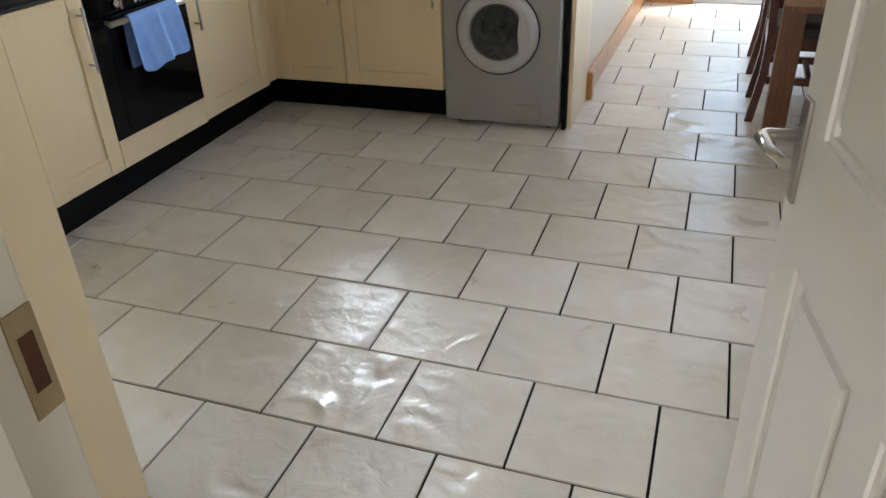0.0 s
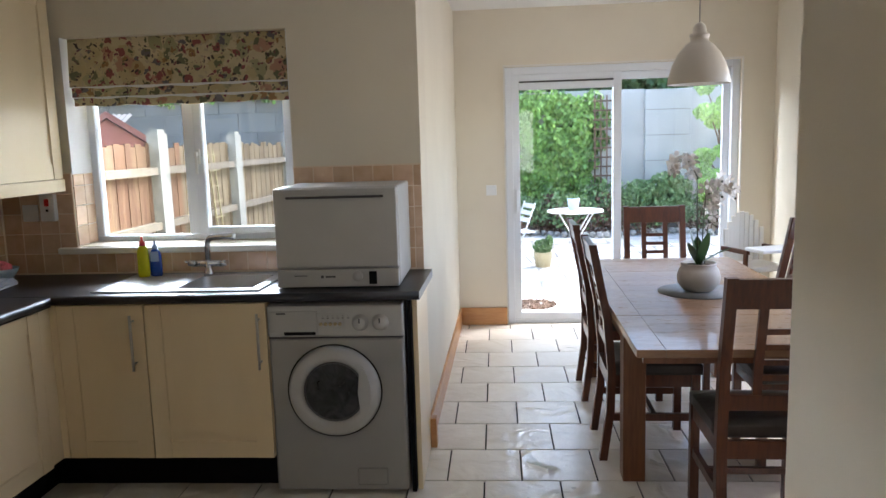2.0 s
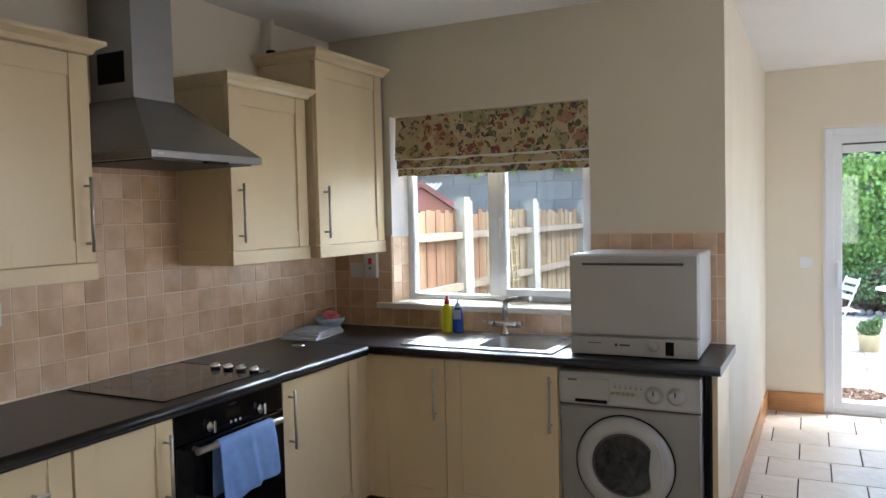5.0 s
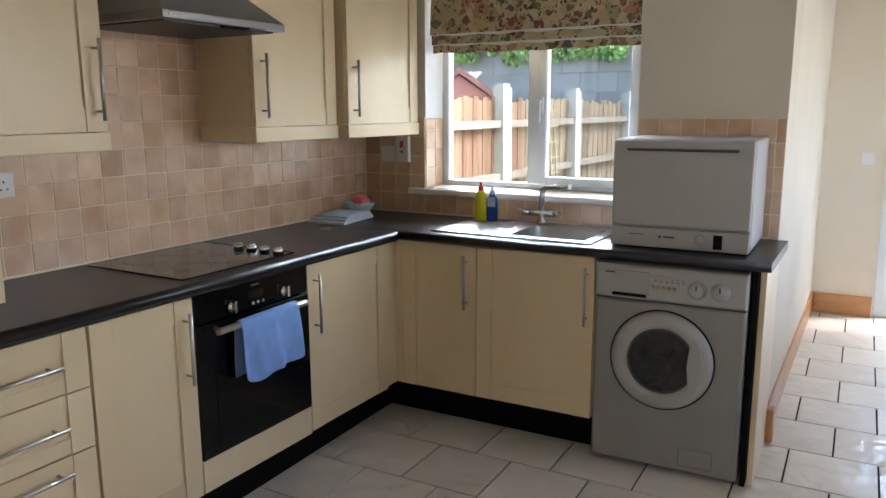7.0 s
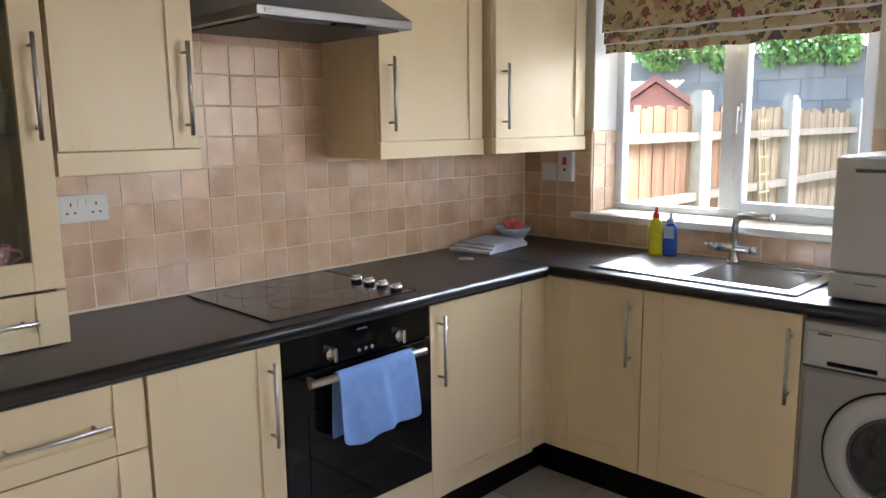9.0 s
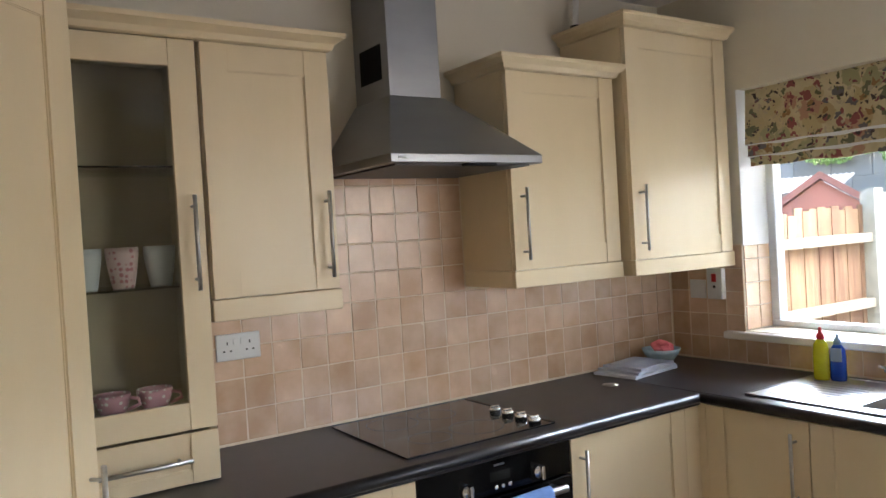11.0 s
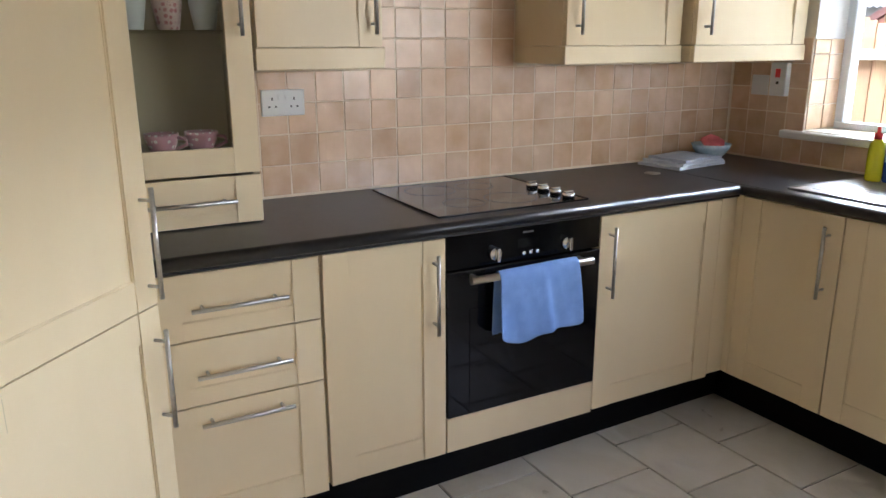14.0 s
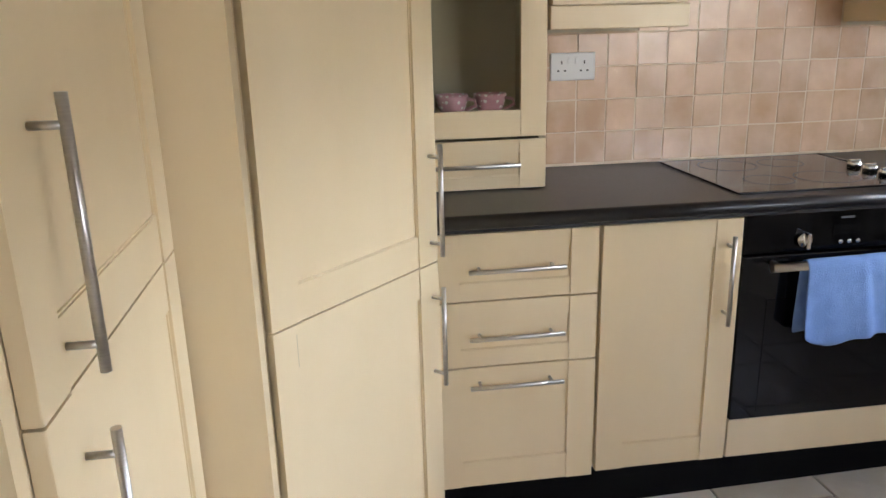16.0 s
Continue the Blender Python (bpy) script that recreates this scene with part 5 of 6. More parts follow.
for i, (m, lab) in enumerate(((pose(3.105, 0.04, 0, 0, 0, -90), "dark wooden dining chair with a leather seat beside the table"),
                              (pose(3.10, 0.88, 0, 0, 0, -90), "dark wooden dining chair with a leather seat beside another"),
                              (pose(3.665, 1.70, 0, 0, 0, 180), "dark wooden dining chair with its back to the patio door"),
                              (pose(4.21, 0.64, 0, 0, 0, 90), "dark wooden dining chair at the table's far side"),
                              (pose(4.17, -0.10, 0, 0, 0, 90), "dark wooden dining chair pushed in at the table's far side"))):
    tagged(copy_thing(first, m), lab)

# high chair by the wall
hc = thing("high_chair", pose(4.40, 1.85, 0, 0, 0, 200), "pale high chair with a white tray by the wall", "high chair")
for sx in (-1, 1):
    for sy in (-1, 1):
        bm = bmesh.new()
        tube(bm, [(sx * 0.17, sy * 0.17, 0), (sx * 0.12, sy * 0.12, 0.60)], 0.014, 8)
        part("leg", bm, "mahogany", hc)
part("seat", B((-0.16, 0.16, -0.15, 0.15, 0.58, 0.62), bevel=0.01), "gloss", hc)
for i in range(9):
    u = -1 + i / 4
    part("back_slat", B((u * 0.15 - 0.018, u * 0.15 + 0.018, -0.17 + 0.03 * u * u, -0.155 + 0.03 * u * u, 0.62, 0.985 - 0.12 * u * u), bevel=0.003), "gloss", hc)
part("tray", B((-0.18, 0.18, 0.12, 0.32, 0.74, 0.765), bevel=0.008), "white", hc, "white tray")
for s in (-1, 1):
    a, b = sorted((s * 0.15, s * 0.18))
    part("armrest", B((a, b, -0.15, 0.14, 0.71, 0.74), (a + 0.005, b - 0.005, 0.10, 0.13, 0.62, 0.71)), "mahogany", hc)

# place mat and orchid
bm = bmesh.new()
lathe(bm, [(0.0, 0.0), (0.205, 0.0), (0.208, 0.004), (0.0, 0.006)], seg=48)
solid("place_mat", bm, "slate", "round grey slate mat on the dining table", "mat", m=pose(3.60, 0.19, TZ))
OX, OY, OZ = 3.595, 0.19, TZ + 0.006
orc = thing("orchid", pose(OX, OY, OZ), "white orchid in a round pale glazed pot on the table mat", "plant")
bm = bmesh.new()
lathe(bm, [(0.055, 0), (0.075, 0.006), (0.103, 0.04), (0.108, 0.075), (0.098, 0.112), (0.083, 0.128), (0.090, 0.138), (0.088, 0.146), (0.078, 0.144), (0.072, 0.128), (0.0, 0.126)], seg=36)
part("plant_pot", bm, "pot", orc, "round-bellied pale glazed pot")
bm = bmesh.new()
lathe(bm, [(0.0, 0.134), (0.072, 0.130)], seg=20)
part("soil", bm, "soil", orc)
rng = random.Random(5)
bm = bmesh.new()


def blade(bm, base, direction, length, width, droop, n=7):
    d = Vector(direction).normalized()
    side = d.cross(Vector((0, 0, 1))).normalized()
    p = Vector(base)
    rows = []
    for i in range(n + 1):
        u = i / n
        w = width * math.sin(math.pi * min(0.98, 0.12 + 0.86 * u)) ** 0.7
        c = p + Vector((d.x * length * u, d.y * length * u, d.z * length * u - droop * u * u))
        rows.append([bm.verts.new(c - side * w / 2 + Vector((0, 0, 0.006))), bm.verts.new(c), bm.verts.new(c + side * w / 2 + Vector((0, 0, 0.006)))])
    for a, b in zip(rows, rows[1:]):
        for k in range(2):
            bm.faces.new((a[k], a[k + 1], b[k + 1], b[k])).smooth = True


for dx, dy, dz, ln, wd, dr in ((1, -0.1, 0.75, 0.19, 0.045, 0.03), (-0.25, 0.1, 1, 0.17, 0.07, 0.0), (0.2, -0.3, 1, 0.18, 0.075, 0.0), (-0.5, -0.3, 1, 0.15, 0.06, 0.01), (0.05, 0.5, 1, 0.16, 0.06, 0.01)):
    blade(bm, (0, 0, 0.13), (dx, dy, dz), ln, wd, dr)
part("leaf", bm, "leaf", orc, "dark strap leaves")
stems = [[(-0.005, 0, 0.13), (-0.01, 0.01, 0.40), (-0.015, 0, 0.58), (-0.06, -0.01, 0.67), (-0.12, -0.01, 0.66), (-0.16, -0.01, 0.60)],
         [(0.015, 0, 0.13), (0.02, 0.01, 0.36), (0.03, 0, 0.50), (0.09, -0.01, 0.57), (0.14, -0.01, 0.54), (0.165, 0, 0.48)],
         [(0.03, 0.01, 0.13), (0.045, 0.01, 0.35), (0.05, 0.0, 0.46), (0.10, 0, 0.49)]]
bm = bmesh.new()
for st in stems:
    tube(bm, st, 0.0032, 6)
part("stem", bm, "stem", orc, "thin dark flower stems")
bm = bmesh.new()


def flower(c, r, tilt):
    q = Euler((tilt[0], tilt[1], tilt[2])).to_matrix()
    for k in range(5):
        a = 2 * math.pi * k / 5
        w = r * (0.62 if k % 2 else 0.42)
        d, s = Vector((math.cos(a), 0, math.sin(a))), Vector((-math.sin(a), 0, math.cos(a)))
        ring = [c + q @ (d * r * u + s * w * v + Vector((0, -r * 0.18 * u, 0))) for u, v in ((0.08, 0), (0.5, 0.55), (0.85, 0.42), (1, 0), (0.85, -0.42), (0.5, -0.55))]
        bm.faces.new([bm.verts.new(p) for p in ring])


cent = []
for st, lo_ in ((stems[0], 2), (stems[1], 2), (stems[2], 1)):
    for a, b in zip(st[lo_:], st[lo_ + 1:]):
        for u in (0.1, 0.45, 0.8):
            cent.append(Vector(a).lerp(Vector(b), u))
for c in cent:
    for _ in range(2):
        o = Vector((rng.uniform(-0.022, 0.022), rng.uniform(-0.04, 0.03), rng.uniform(-0.035, 0.02)))
        flower(c + o, rng.uniform(0.028, 0.040), (rng.uniform(-0.6, 0.6), rng.uniform(-0.5, 0.5), rng.uniform(-0.9, 0.9)))
part("flower", bm, "petal", orc, "clusters of white flowers")
for c in cent[::3] + [Vector(s[-1]) for s in stems]:
    bm = bmesh.new()
    bmesh.ops.create_icosphere(bm, subdivisions=1, radius=0.007, matrix=Matrix.Translation(c + Vector((0, -0.03, -0.01))))
    part("bud", bm, "stem", orc, "small dark bud")

# pendant lamp
pl = thing("pendant_lamp", pose(3.58, 0.2, 0), "stone-coloured enamel pendant lamp hanging above the table", "lamp")
bm = bmesh.new()
lathe(bm, [(0.150, 1.805), (0.149, 1.815), (0.146, 1.84), (0.128, 1.90), (0.100, 1.955), (0.065, 1.995), (0.044, 2.01), (0.044, 2.03), (0.048, 2.033), (0.048, 2.045), (0.034, 2.05), (0.030, 2.08), (0.018, 2.095), (0.010, 2.10),
           (0.004, 2.10)], seg=40, caps=False)
part("shade", bm, "pendant", pl)
bm = bmesh.new()
lathe(bm, [(0.146, 1.806), (0.142, 1.84), (0.124, 1.90), (0.095, 1.95), (0.06, 1.985), (0.0, 1.99)], seg=40, caps=False)
part("shade_lining", bm, "ceiling", pl, "white inside of the shade")
bm = bmesh.new()
tube(bm, [(0, 0, 2.10), (0, 0, CEIL - 0.02)], 0.0035, 8)
part("flex", bm, "cable", pl, "thin hanging flex")
bm = bmesh.new()
lathe(bm, [(0.012, CEIL - 0.045), (0.045, CEIL - 0.02), (0.05, CEIL - 0.001)], seg=24)
part("ceiling_rose", bm, "white", pl)
bm = bmesh.new()
lathe(bm, [(0.0, 1.85), (0.03, 1.87), (0.032, 1.90), (0.015, 1.95), (0.013, 1.985)], seg=20)
part("bulb", bm, "white", pl, "unlit bulb")

# ---- outdoors ----
GZ = -0.12
bm = bmesh.new()
bmesh.ops.create_grid(bm, x_segments=1, y_segments=1, size=150, matrix=Matrix.Translation((0, 0, GZ - 0.03)))
structure("ground", bm, "ground", "pale gravelled ground")

patio = structure("patio", B((-0.6, 7.2, 0.31, 2.755, GZ - 0.06, GZ - 0.012), (-0.6, 7.2, 2.755, 9.7, GZ - 0.06, GZ - 0.012)), "ground", "sandy joints of the patio")
rs = random.Random(15)
for j in range(15):
    for i in range(11):
        x, y = 0.6 + i * 0.6 + (0.3 if j % 2 else 0.0), 2.89 + j * 0.45
        bm = bmesh.new()
        q = [(x + rs.uniform(0.004, 0.03), y + rs.uniform(0.004, 0.025)), (x + 0.6 - rs.uniform(0.004, 0.03), y + rs.uniform(0.004, 0.025)),
             (x + 0.6 - rs.uniform(0.004, 0.03), y + 0.45 - rs.uniform(0.004, 0.025)), (x + rs.uniform(0.004, 0.03), y + 0.45 - rs.uniform(0.004, 0.025))]
        prism(bm, q, GZ - 0.04, GZ + rs.uniform(-0.003, 0.003))
        part("slab", bm, "patio", patio)

# grey-roofed shed beyond the fence
far = thing("garden_building", pose(-4.8, 8.0, GZ - 0.02, 0, 0, 20), "low grey garden building with a pale ribbed roof", "building")
part("wall", B((-1.0, 1.0, 0.05, 1.8, 0, 2.05)), "stonewall", far)
bm = bmesh.new()
for i in range(24):
    x = -1.1 + i * 0.092
    vs = [bm.verts.new(c) for c in ((x, -0.1, 2.04), (x + 0.046, -0.1, 2.07), (x + 0.092, -0.1, 2.04), (x, 1.9, 2.36), (x + 0.046, 1.9, 2.39), (x + 0.092, 1.9, 2.36))]
    bm.faces.new((vs[0], vs[1], vs[4], vs[3])), bm.faces.new((vs[1], vs[2], vs[5], vs[4]))
part("roof", bm, "stonewall", far, "pale ribbed roof")

# fence
FX = -0.90
fence = thing("fence", pose(FX, 0, GZ), "weathered brown timber fence with concrete posts along the garden", "fence")
rng = random.Random(3)
posts = [-0.3, 1.6, 3.7, 5.85, 8.2, 10.3]
for y in posts:
    bm = B((-0.06, 0.08, y - 0.105, y + 0.105, 0, 1.84))
    for v in bm.verts:
        if v.co.z > 1:
            v.co.x *= 0.85
    box(bm, -0.035, 0.055, y - 0.075, y + 0.075, 1.84, 1.88)
    part("post", bm, "post", fence, "pale concrete post")
for a, b in zip(posts, posts[1:]):
    for z in (0.35, 0.88, 1.43):
        part("rail", B((-0.03, 0.045, a + 0.055, b - 0.055, z, z + 0.075)), "rail", fence, "pale timber rail")
    n = int((b - a - 0.1) / 0.105)
    for i in range(n):
        y = a + 0.06 + i * (b - a - 0.12) / n
        h = 1.72 + rng.uniform(-0.04, 0.03)
        part("board", B((-0.05 - 0.006 * (i % 2), -0.032 - 0.006 * (i % 2), y, y + 0.111, 0.04, h)), "fence" if y < 4.2 else "fencepale", fence)
tr = thing("trellis", pose(FX + 0.12, 4.95, GZ, 0, -4, 0), "yellowish trellis panel leaning on the fence", "trellis")
bm = bmesh.new()
for i in range(2):
    box(bm, 0, 0.015, i * 0.16, i * 0.16 + 0.02, 0.2, 1.66)
for i in range(8):
    box(bm, 0.015, 0.027, -0.05, 0.24, 0.3 + i * 0.185, 0.318 + i * 0.185)
part("lattice", bm, "trellis", tr)

# neighbour's shed
sh = thing("garden_shed", pose(-2.60, 5.9, GZ, 0, 0, 27) @ Matrix.Diagonal((0.72, 0.8, 0.985, 1)), "red-stained wooden garden shed behind the fence", "shed")
bm = bmesh.new()
for i in range(14):
    x = -0.7 + i * 0.1
    box(bm, x, x + 0.096, -0.01, 0.01, 0, 1.75)
box(bm, -0.7, 0.7, 0.01, 1.2, 0, 1.74)
part("wall", bm, "shed", sh)
bm = bmesh.new()
g = [bm.verts.new(c) for c in ((-0.72, 0, 1.75), (0.72, 0, 1.75), (0, 0, 2.12), (-0.72, 1.2, 1.75), (0.72, 1.2, 1.75), (0, 1.2, 2.12))]
bm.faces.new(g[:3]), bm.faces.new(g[3:][::-1]), bm.faces.new((g[0], g[3], g[4], g[1]))
bm.faces.new((g[1], g[4], g[5], g[2])), bm.faces.new((g[2], g[5], g[3], g[0]))
part("gable", bm, "shed", sh)
bm = bmesh.new()
for s in (-1, 1):
    for y0, y1, t in ((-0.08, 1.28, 0.02), (-0.1, -0.07, 0.09)):
        vs = [bm.verts.new(c) for c in ((0, y0, 2.14), (s * 0.82, y0, 1.72), (s * 0.82, y1, 1.72), (0, y1, 2.14), (0, y0, 2.14 + t), (s * 0.82, y0, 1.72 + t), (s * 0.82, y1, 1.72 + t), (0, y1, 2.14 + t))]
        for q in ((0, 1, 2, 3), (4, 5, 6, 7), (0, 1, 5, 4), (1, 2, 6, 5), (2, 3, 7, 6), (3, 0, 4, 7)):
            bm.faces.new([vs[k] for k in q])
part("roof", bm, "shed", sh, "red boarded roof edge")
part("door", B((-0.28, 0.28, -0.025, -0.01, 0.05, 1.70)), "shed", sh)

# far grey wall and neighbouring roof
bwall = structure("boundary_wall", B((-14, 2.35, 13.5, 13.7, GZ, 2.9)), "stonewall", "tall grey stone boundary wall")
rb = random.Random(8)
block = mesh("block", B((-0.4395, 0.4395, -0.010, 0.0, -0.2205, 0.2205), bevel=0.01), "stonewall")
for j in range(6):
    for i in range(12):
        ob = new("block", block)
        ob.parent = bwall
        ob.matrix_basis = pose(-10.2 + i * 0.885 + (0.44 if j % 2 else 0.0), 13.5 + rb.uniform(-0.008, 0.004), 0.32 + j * 0.445, 0, 0, rb.uniform(-0.3, 0.3))

# garden wall with pier at the end of the patio
gwall = structure("garden_wall", B((2.3, 5.08, 10.3, 10.5, GZ, 2.38)), "render", "tall pale rendered garden wall")
part("pier", B((5.081, 5.88, 10.18, 10.5, GZ, 2.36), bevel=0.01), "render", gwall, "pale proud stretch of the wall")
structure("garden_wall", B((5.881, 9.5, 10.36, 10.56, GZ, 2.38)), "render", "pale rendered garden wall running on")
part("block_course", B(*[(5.09, 5.87, 10.172, 10.178, 0.2 + i * 0.45, 0.212 + i * 0.45) for i in range(5)]), "stonewall", gwall, "thin dark joints")


def leaves(rng, spots, n, size, flat=0.0):
    """n small folded leaves round spots (centre, radii)."""
    vs, fs = [], []
    wts = [s[1][0] * s[1][2] for s in spots]
    for _ in range(n):
        c, r = rng.choices(spots, wts)[0]
        while True:
            q = Vector((rng.uniform(-1, 1), rng.uniform(-1, 1), rng.uniform(-1, 1)))
            if q.length < 1:
                break
        if rng.random() < 0.6:
            q.normalize()
            q *= rng.uniform(0.8, 1.02)
        p = Vector(c) + Vector((q.x * r[0], q.y * r[1], q.z * r[2]))
        e = Euler((rng.uniform(-1.2, 0.6), rng.uniform(-0.7, 0.7), rng.uniform(-math.pi, math.pi) * (1 - flat))).to_matrix()
        s = size * rng.uniform(0.6, 1.3)
        k = len(vs)
        for a in ((0, 0, -s), (s * 0.75, -s * 0.2, 0), (0, 0.0, s), (-s * 0.75, -s * 0.2, 0)):
            vs.append(tuple(p + e @ Vector(a)))
        fs.append((k, k + 1, k + 2))
        fs.append((k, k + 2, k + 3))
    me = bpy.data.meshes.new("leaves")
    me.from_pydata(vs, [], fs)
    return me


def foliage(name, material, label, spots, n, size, seed, category="plant", flat=0.0):
    me = leaves(random.Random(seed), spots, n, size, flat)
    me.materials.append(M[material])
    ob = new(name, me)
    return tagged(ob, label, category, kind="stuff")


rng = random.Random(9)
spots = []
for i in range(150):
    x, z = rng.uniform(2.35, 4.2), rng.uniform(0.6, 2.2)
    if (x - 3.22) ** 2 + (z - 1.85) ** 2 < 0.06:
        continue
    if x > 3.95 and rng.random() < 0.5:
        continue
    spots.append(((x, 10.2, z), (rng.uniform(0.18, 0.34), rng.uniform(0.08, 0.2), rng.uniform(0.18, 0.34))))
foliage("ivy", "ivy", "bright green climbing ivy covering the garden wall", spots, 21000, 0.046, 11, flat=0.6)
bm = bmesh.new()
for i in range(12):
    box(bm, 4.15, 4.52, 10.04, 10.06, 0.35 + i * 0.165, 0.38 + i * 0.165)
for i in range(4):
    box(bm, 4.17 + i * 0.105, 4.195 + i * 0.105, 10.06, 10.08, 0.2, 2.28)
solid("wall_trellis", bm, "twig", "brown timber trellis fixed on the garden wall", "trellis")
spots = []
for i in range(46):
    x = 2.3 + 4.3 * i / 45 + rng.uniform(-0.1, 0.1)
    spots.append(((x, rng.uniform(9.3, 9.9), rng.uniform(0.15, 0.55)), (rng.uniform(0.2, 0.35), 0.25, rng.uniform(0.2, 0.35))))
foliage("shrub_border", "shrub", "low green shrubs along the foot of the garden wall", spots, 6500, 0.032, 12)
foliage("dry_stems", "twig", "brown dry stems among the shrubs", [((x, y, z - 0.15), r) for (x, y, z), r in spots[::2]], 7000, 0.03, 13)
spots = [((5.2 + rng.uniform(-0.45, 0.45), 9.5, 0.55 + rng.uniform(-0.25, 0.2)), (0.26, 0.25, 0.22)) for _ in range(9)]
foliage("shrub", "shrub", "rounded green shrub before the garden wall", spots, 3200, 0.04, 14)


def tree(name, base, height, spots, mat_name, n, size, seed, label):
    t = thing(name, pose(*base), label, "tree")
    bm = bmesh.new()
    b = Vector(base)
    tube(bm, [(0, 0, 0), (0.04, 0.02, height * 0.4), (0.0, 0.0, height * 0.75)], [0.07, 0.05, 0.03], 8)
    r = random.Random(seed)
    for c, rad in spots:
        q = Vector(c) - b
        s = Vector((0.02, 0.01, min(height * 0.7, max(0.3, q.z * 0.5))))
        tube(bm, [s, s.lerp(q, 0.5) + Vector((r.uniform(-0.1, 0.1), 0, 0.08)), q], [0.028, 0.016, 0.006], 6)
    part("trunk", bm, "twig", t, "brown trunk with limbs")
    me = leaves(random.Random(seed), [((Vector(c) - b)[:], rad) for c, rad in spots], n, size)
    me.materials.append(M[mat_name])
    cr = new("crown", me)
    cr.parent = t
    tagged(cr, "loose crown of small leaves", kind="stuff")
    return t


rng = random.Random(21)
spots = [((6.22 + rng.uniform(-0.33, 0.33), 9.3 + rng.uniform(-0.3, 0.3), 0.5 + i * 0.115 + rng.uniform(-0.05, 0.05)), (rng.uniform(0.10, 0.24), 0.2, rng.uniform(0.08, 0.20))) for i in range(19)]
tree("small_tree", (6.2, 9.3, GZ), 2.4, spots, "ivy_light", 10000, 0.038, 22, "small bright-leaved tree at the garden wall")
for k, (bx, by, w, z0, z1, mt, nn) in enumerate(((3.6, 12.5, 2.6, 2.2, 3.4, "shrub", 7000), (6.4, 13.0, 1.8, 2.0, 3.6, "shrub", 5000))):
    spots = [((bx + rng.uniform(-w, w), by + rng.uniform(-0.5, 0.5), rng.uniform(z0, z1)), (rng.uniform(0.3, 0.55), 0.4, rng.uniform(0.25, 0.45))) for _ in range(22)]
    tree("tree", (bx, by, GZ), z1, spots, mt, nn, 0.06, 30 + k, "leafy tree behind the garden wall")

rh = random.Random(64)
spots = [((rh.uniform(1.6, 9.0), 11.4 + rh.uniform(-0.2, 0.2), rh.uniform(1.9, 3.6)), (rh.uniform(0.35, 0.6), 0.35, rh.uniform(0.3, 0.45))) for _ in range(95)]
foliage("tall_hedge", "hedge", "dark green hedge rising behind the garden wall", spots, 24000, 0.075, 65)
for bx, w, seed in ((-3.5, 1.0, 51), (-6.0, 1.1, 52), (-0.6, 1.0, 53)):
    spots = [((bx + rng.uniform(-w, w), 13.3 + rng.uniform(-0.1, 0.3), rng.uniform(2.75, 4.2)), (rng.uniform(0.2, 0.5), 0.3, rng.uniform(0.15, 0.4))) for _ in range(26)]
    foliage("hanging_foliage", "ivy", "green leaves hanging over the grey boundary wall", spots, 6000, 0.06, seed)

# stone edging
bm = bmesh.new()
for i in range(34):
    x = 2.3 + i * 0.115
    bmesh.ops.create_icosphere(bm, subdivisions=1, radius=0.07, matrix=pose(x, 9.2 + rng.uniform(-0.06, 0.06) + 0.25 * math.sin(i * 0.3), GZ + 0.05, rng.uniform(0, 90), 0, rng.uniform(0, 90)) @ Matrix.Diagonal((rng.uniform(0.8, 1.3), 0.9, rng.uniform(0.6, 1.0), 1)))
solid("stone_edging", bm, "stone", "row of rough pale edging stones round the border", "stones", kind="stuff")

# garden table, chairs and pots
gt = thing("garden_table", pose(3.42, 5.35, GZ), "round white folding garden table on the patio", "table")
bm = bmesh.new()
lathe(bm, [(0.0, 0.80), (0.33, 0.80), (0.335, 0.815), (0.33, 0.822), (0.0, 0.822)], seg=36)
part("tabletop", bm, "gardenwhite", gt)
for s in (-1, 1):
    bm = bmesh.new()
    tube(bm, [(s * 0.26, -0.16, 0), (-s * 0.2, -0.13, 0.80)], 0.009, 6)
    tube(bm, [(s * 0.26, 0.16, 0), (-s * 0.2, 0.13, 0.80)], 0.009, 6)
    tube(bm, [(s * 0.26, -0.16, 0.01), (s * 0.26, 0.16, 0.01)], 0.008, 6)
    part("leg", bm, "gardenwhite", gt)


def garden_chair(m, label):
    c = thing("garden_chair", m, label, "chair", "folding garden chairs")
    bm = bmesh.new()
    for s in (-1, 1):
        tube(bm, [(s * 0.19, 0.22, 0), (s * 0.19, -0.12, 0.85)], 0.009, 6)
        tube(bm, [(s * 0.17, -0.2, 0), (s * 0.17, 0.2, 0.46)], 0.009, 6)
    part("leg", bm, "gardenwhite", c)
    for i in range(5):
        part("seat_slat", B((-0.19, 0.19, -0.12 + i * 0.07, -0.075 + i * 0.07, 0.455, 0.468)), "gardenwhite", c)
    for i in range(3):
        z = 0.62 + i * 0.09
        y = 0.22 - 0.34 * z / 0.85
        part("back_slat", B((-0.19, 0.19, y - 0.012, y, z - 0.03, z + 0.03)), "gardenwhite", c)


garden_chair(pose(2.80, 6.3, GZ, 0, 0, 110), "white folding garden chair with slats beside the garden table")
b = thing("plant_bucket", pose(3.40, 5.35, GZ + 0.823), "blue-grey bucket with a small plant on the garden table", "bucket")
bm = bmesh.new()
lathe(bm, [(0.055, 0), (0.075, 0.14), (0.07, 0.14), (0.05, 0.02)], seg=20)
part("bucket", bm, "bucket", b)
me = leaves(random.Random(4), [((0, 0, 0.15), (0.06, 0.06, 0.035))], 120, 0.014)
me.materials.append(M["shrub"])
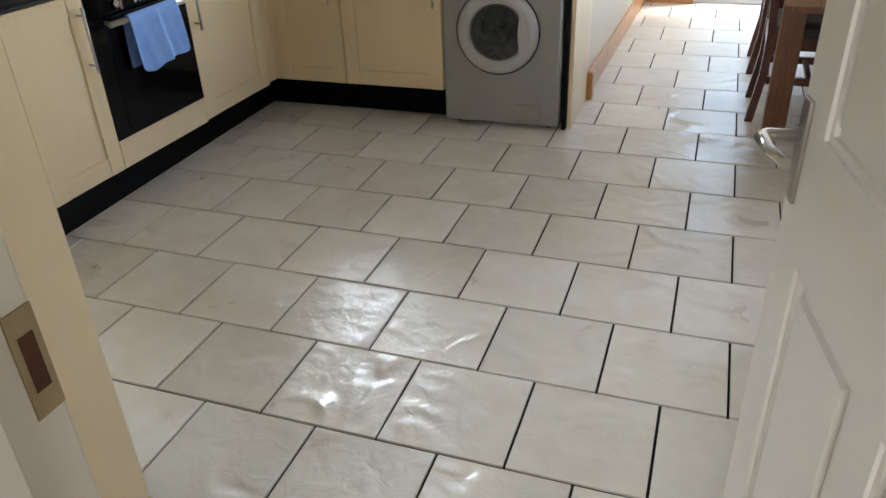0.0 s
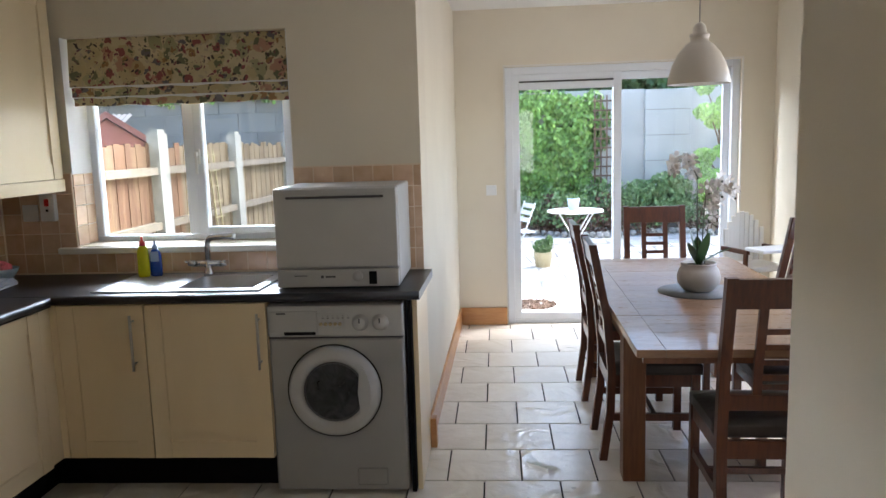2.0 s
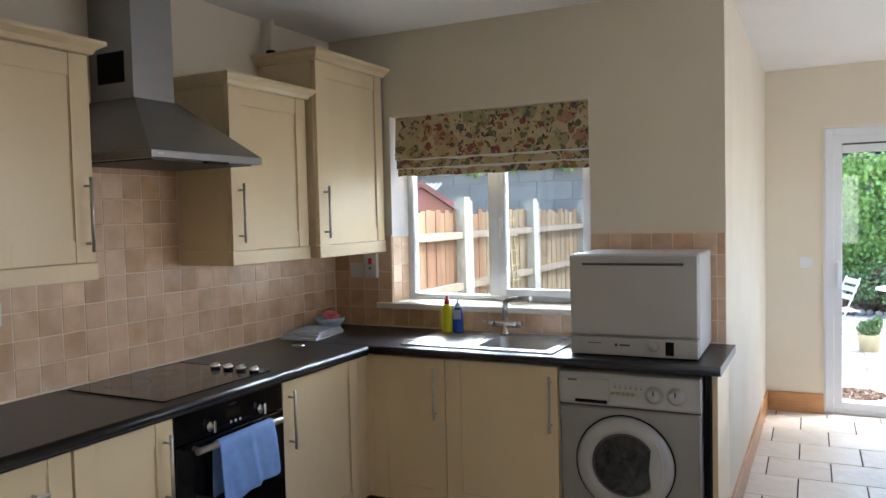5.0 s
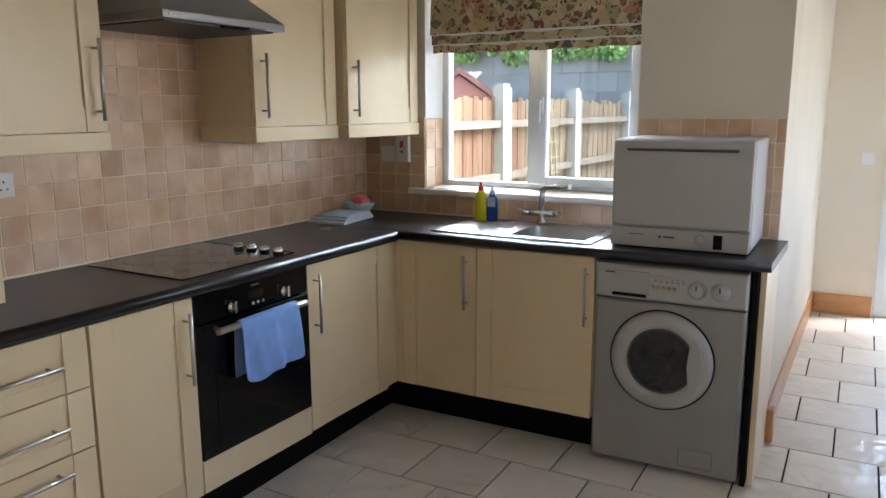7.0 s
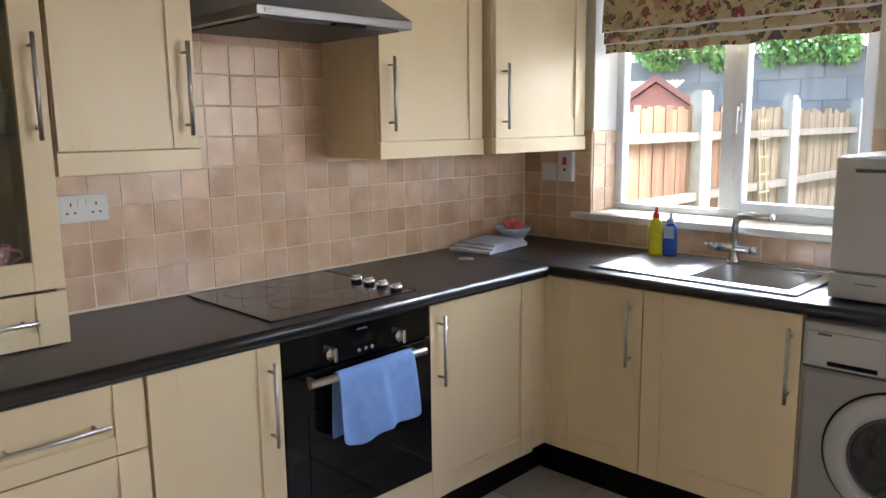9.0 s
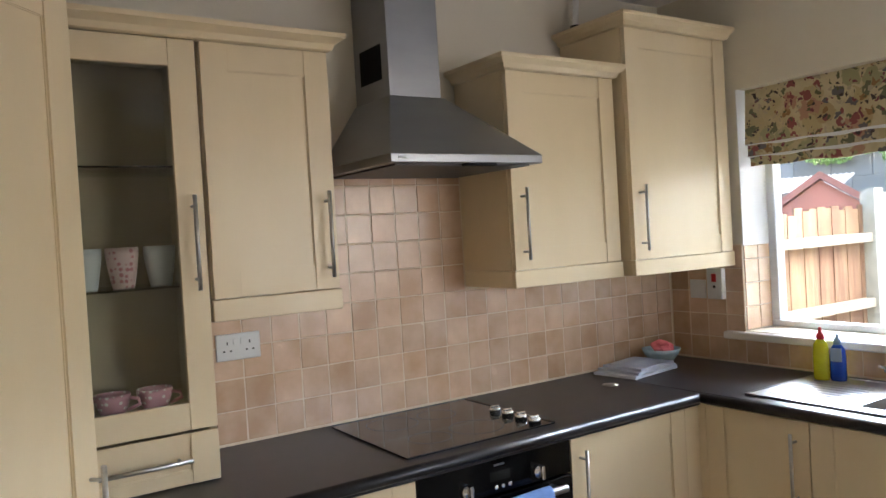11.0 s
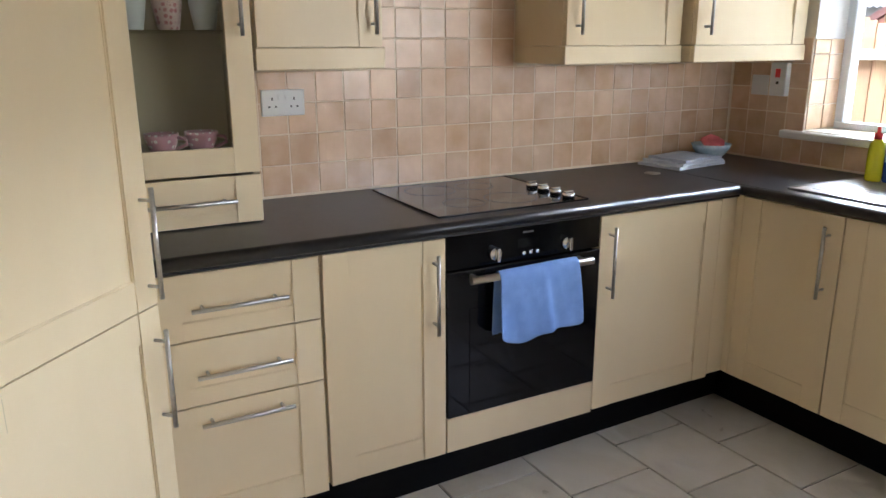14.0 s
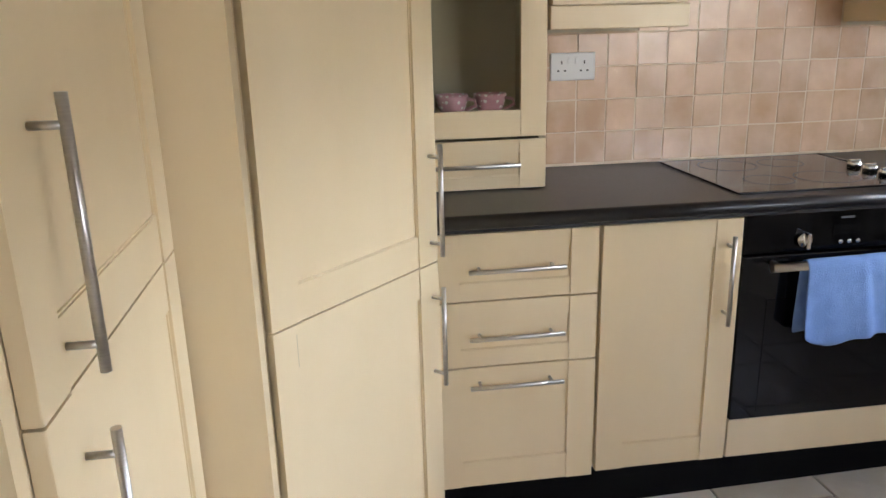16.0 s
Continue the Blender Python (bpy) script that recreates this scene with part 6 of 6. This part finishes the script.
q = new("plant", me)
q.parent = b
b = thing("flower_pot", pose(3.07, 6.2, GZ), "straw-coloured flower pot with a pale plant on the patio", "plant pot")
bm = bmesh.new()
lathe(bm, [(0.10, 0), (0.125, 0.19), (0.13, 0.20), (0.115, 0.20), (0.09, 0.02)], seg=20)
part("pot", bm, "yellowpot", b)
me = leaves(random.Random(6), [((0, 0, 0.27), (0.13, 0.13, 0.09)), ((0.08, 0, 0.34), (0.05, 0.05, 0.07))], 420, 0.024)
me.materials.append(M["shrub"])
q = new("plant", me)
q.parent = b
foliage("fallen_leaves", "twig", "small heap of dry leaves on the patio by the door", [((2.86, 3.85, GZ + 0.01), (0.24, 0.22, 0.02))], 700, 0.018, 41, "leaves")

# ---- pieces of surfaces, last ----
rng = random.Random(77)
TS, TSY, T0X, T0Y = 0.347, 0.3455, 2.684, -1.098
tile_meshes = {}


def tile_piece(w, d, t, g, bev, matname, key):
    """A flat tile with eased edges, centred, shared between alike pieces."""
    k = (round(w, 3), round(d, 3), key)
    if k not in tile_meshes:
        bm = bmesh.new()
        a, b = w / 2 - g, d / 2 - g
        lo = [bm.verts.new((x, y, 0)) for x, y in ((-a, -b), (a, -b), (a, b), (-a, b))]
        mi = [bm.verts.new((x, y, t - bev)) for x, y in ((-a, -b), (a, -b), (a, b), (-a, b))]
        hi = [bm.verts.new((x, y, t)) for x, y in ((-a + bev, -b + bev), (a - bev, -b + bev), (a - bev, b - bev), (-a + bev, b - bev))]
        bm.faces.new(hi)
        for i in range(4):
            j = (i + 1) % 4
            bm.faces.new((lo[i], lo[j], mi[j], mi[i])), bm.faces.new((mi[i], mi[j], hi[j], hi[i]))
        tile_meshes[k] = mesh("tile", bm, matname)
    return tile_meshes[k]


GRID = pose(T0X, T0Y, 0, 0, 0, 0.9)      # the tiles lie square to the window wall, not quite to the hob wall
rooms = ((0.45, X_HALL + 0.1, Y_SOUTH - 0.1, Y_CORNER), (0.45, X_NIB + 0.1, Y_CORNER, -0.3), (X_NIB - 0.05, X_EAST + 0.1, Y_CORNER - 0.1, Y_PATIO + 0.12))
for j in range(-9, 12):
    off = 0.0 if j % 2 == 0 else TS / 2
    dy = TSY + (0.009 if j > 0 else 0.0)
    for i in range(-9, 8):
        c = GRID @ Vector(((i + 0.5) * TS + off, (j + 0.5) * TSY + max(0, j - 0.5) * 0.009, 0))
        if not any(a - 0.17 < c.x < b + 0.1 and d - 0.17 < c.y < e + 0.1 for a, b, d, e in rooms):
            continue
        if c.y < Y_SOUTH - 0.02 and c.x < 1.35:
            continue
        ob = new("tile", tile_piece(TS, dy, 0.008, 0.0038, 0.0015, "floortile", "f"))
        ob.parent = floor
        ob.matrix_basis = Matrix.Translation((c.x, c.y, -0.008 + rng.uniform(-0.0006, 0.0006))) @ pose(0, 0, 0, rng.uniform(-0.08, 0.08), rng.uniform(-0.08, 0.08), 0.9 + rng.choice((0, 180)))

SP, SPZ, S0 = 0.1001, 0.1035, 0.937


def splash(parent, u0, u1, z0, z1, place):
    """Square wall tiles over a stretch; place maps (u, z) to the wall."""
    nz = math.ceil((z1 - z0) / SPZ - 0.15)
    nu = math.ceil((u1 - u0) / SP - 0.15)
    for j in range(nz):
        for i in range(nu):
            a, b = u0 + i * SP, min(u1, u0 + (i + 1) * SP)
            c, d = z0 + j * SPZ, min(z1, z0 + (j + 1) * SPZ)
            if d - c < 0.01 or b - a < 0.01:
                continue
            ob = new("tile", tile_piece(b - a, d - c, 0.004, 0.0015, 0.0018, "tile", "s"))
            ob.parent = parent
            ob.matrix_basis = place((a + b) / 2, (c + d) / 2) @ pose(0, 0, 0, rng.uniform(-0.9, 0.9), rng.uniform(-0.9, 0.9), rng.uniform(-0.3, 0.3))


west = lambda u, z: pose(0.0035, u, z, 90, 0, 90)
south = lambda u, z: pose(u, -0.0035, z, 90, 0, 0)
structure("tile_bed", B((0.0, 0.0062, -2.72, -0.0, WT, 1.355), (0.0, 0.0062, -1.903, -1.2, 1.355, 1.842)), "splashgrout", "pale grout behind the splash tiles")
structure("tile_bed", B((0.0062, WIN[0], -0.0062, 0.0, WT, 1.459), (WIN[1], X_NIB, -0.0062, 0.0, WT, 1.459), (WIN[0], WIN[1], -0.0062, 0, WT, 1.047)), "splashgrout", "pale grout behind the splash tiles")
splash(wall_west, -2.319, -0.004, S0, S0 + 4 * SPZ, west)
splash(wall_west, -1.919, -1.215, S0 + 4 * SPZ, 1.84, west)
splash(wall_window, 0.008, WIN[0], S0, S0 + 5 * SPZ, south)
splash(wall_window, WIN[1], X_NIB, S0, S0 + 5 * SPZ, south)
splash(wall_window, WIN[0], WIN[1], S0, 1.038, south)
splash(wall_window, 0.002, 0.19, 1.078, 1.45, lambda u, z: pose(WIN[0] + 0.0005, u, z, 90, 0, 90))
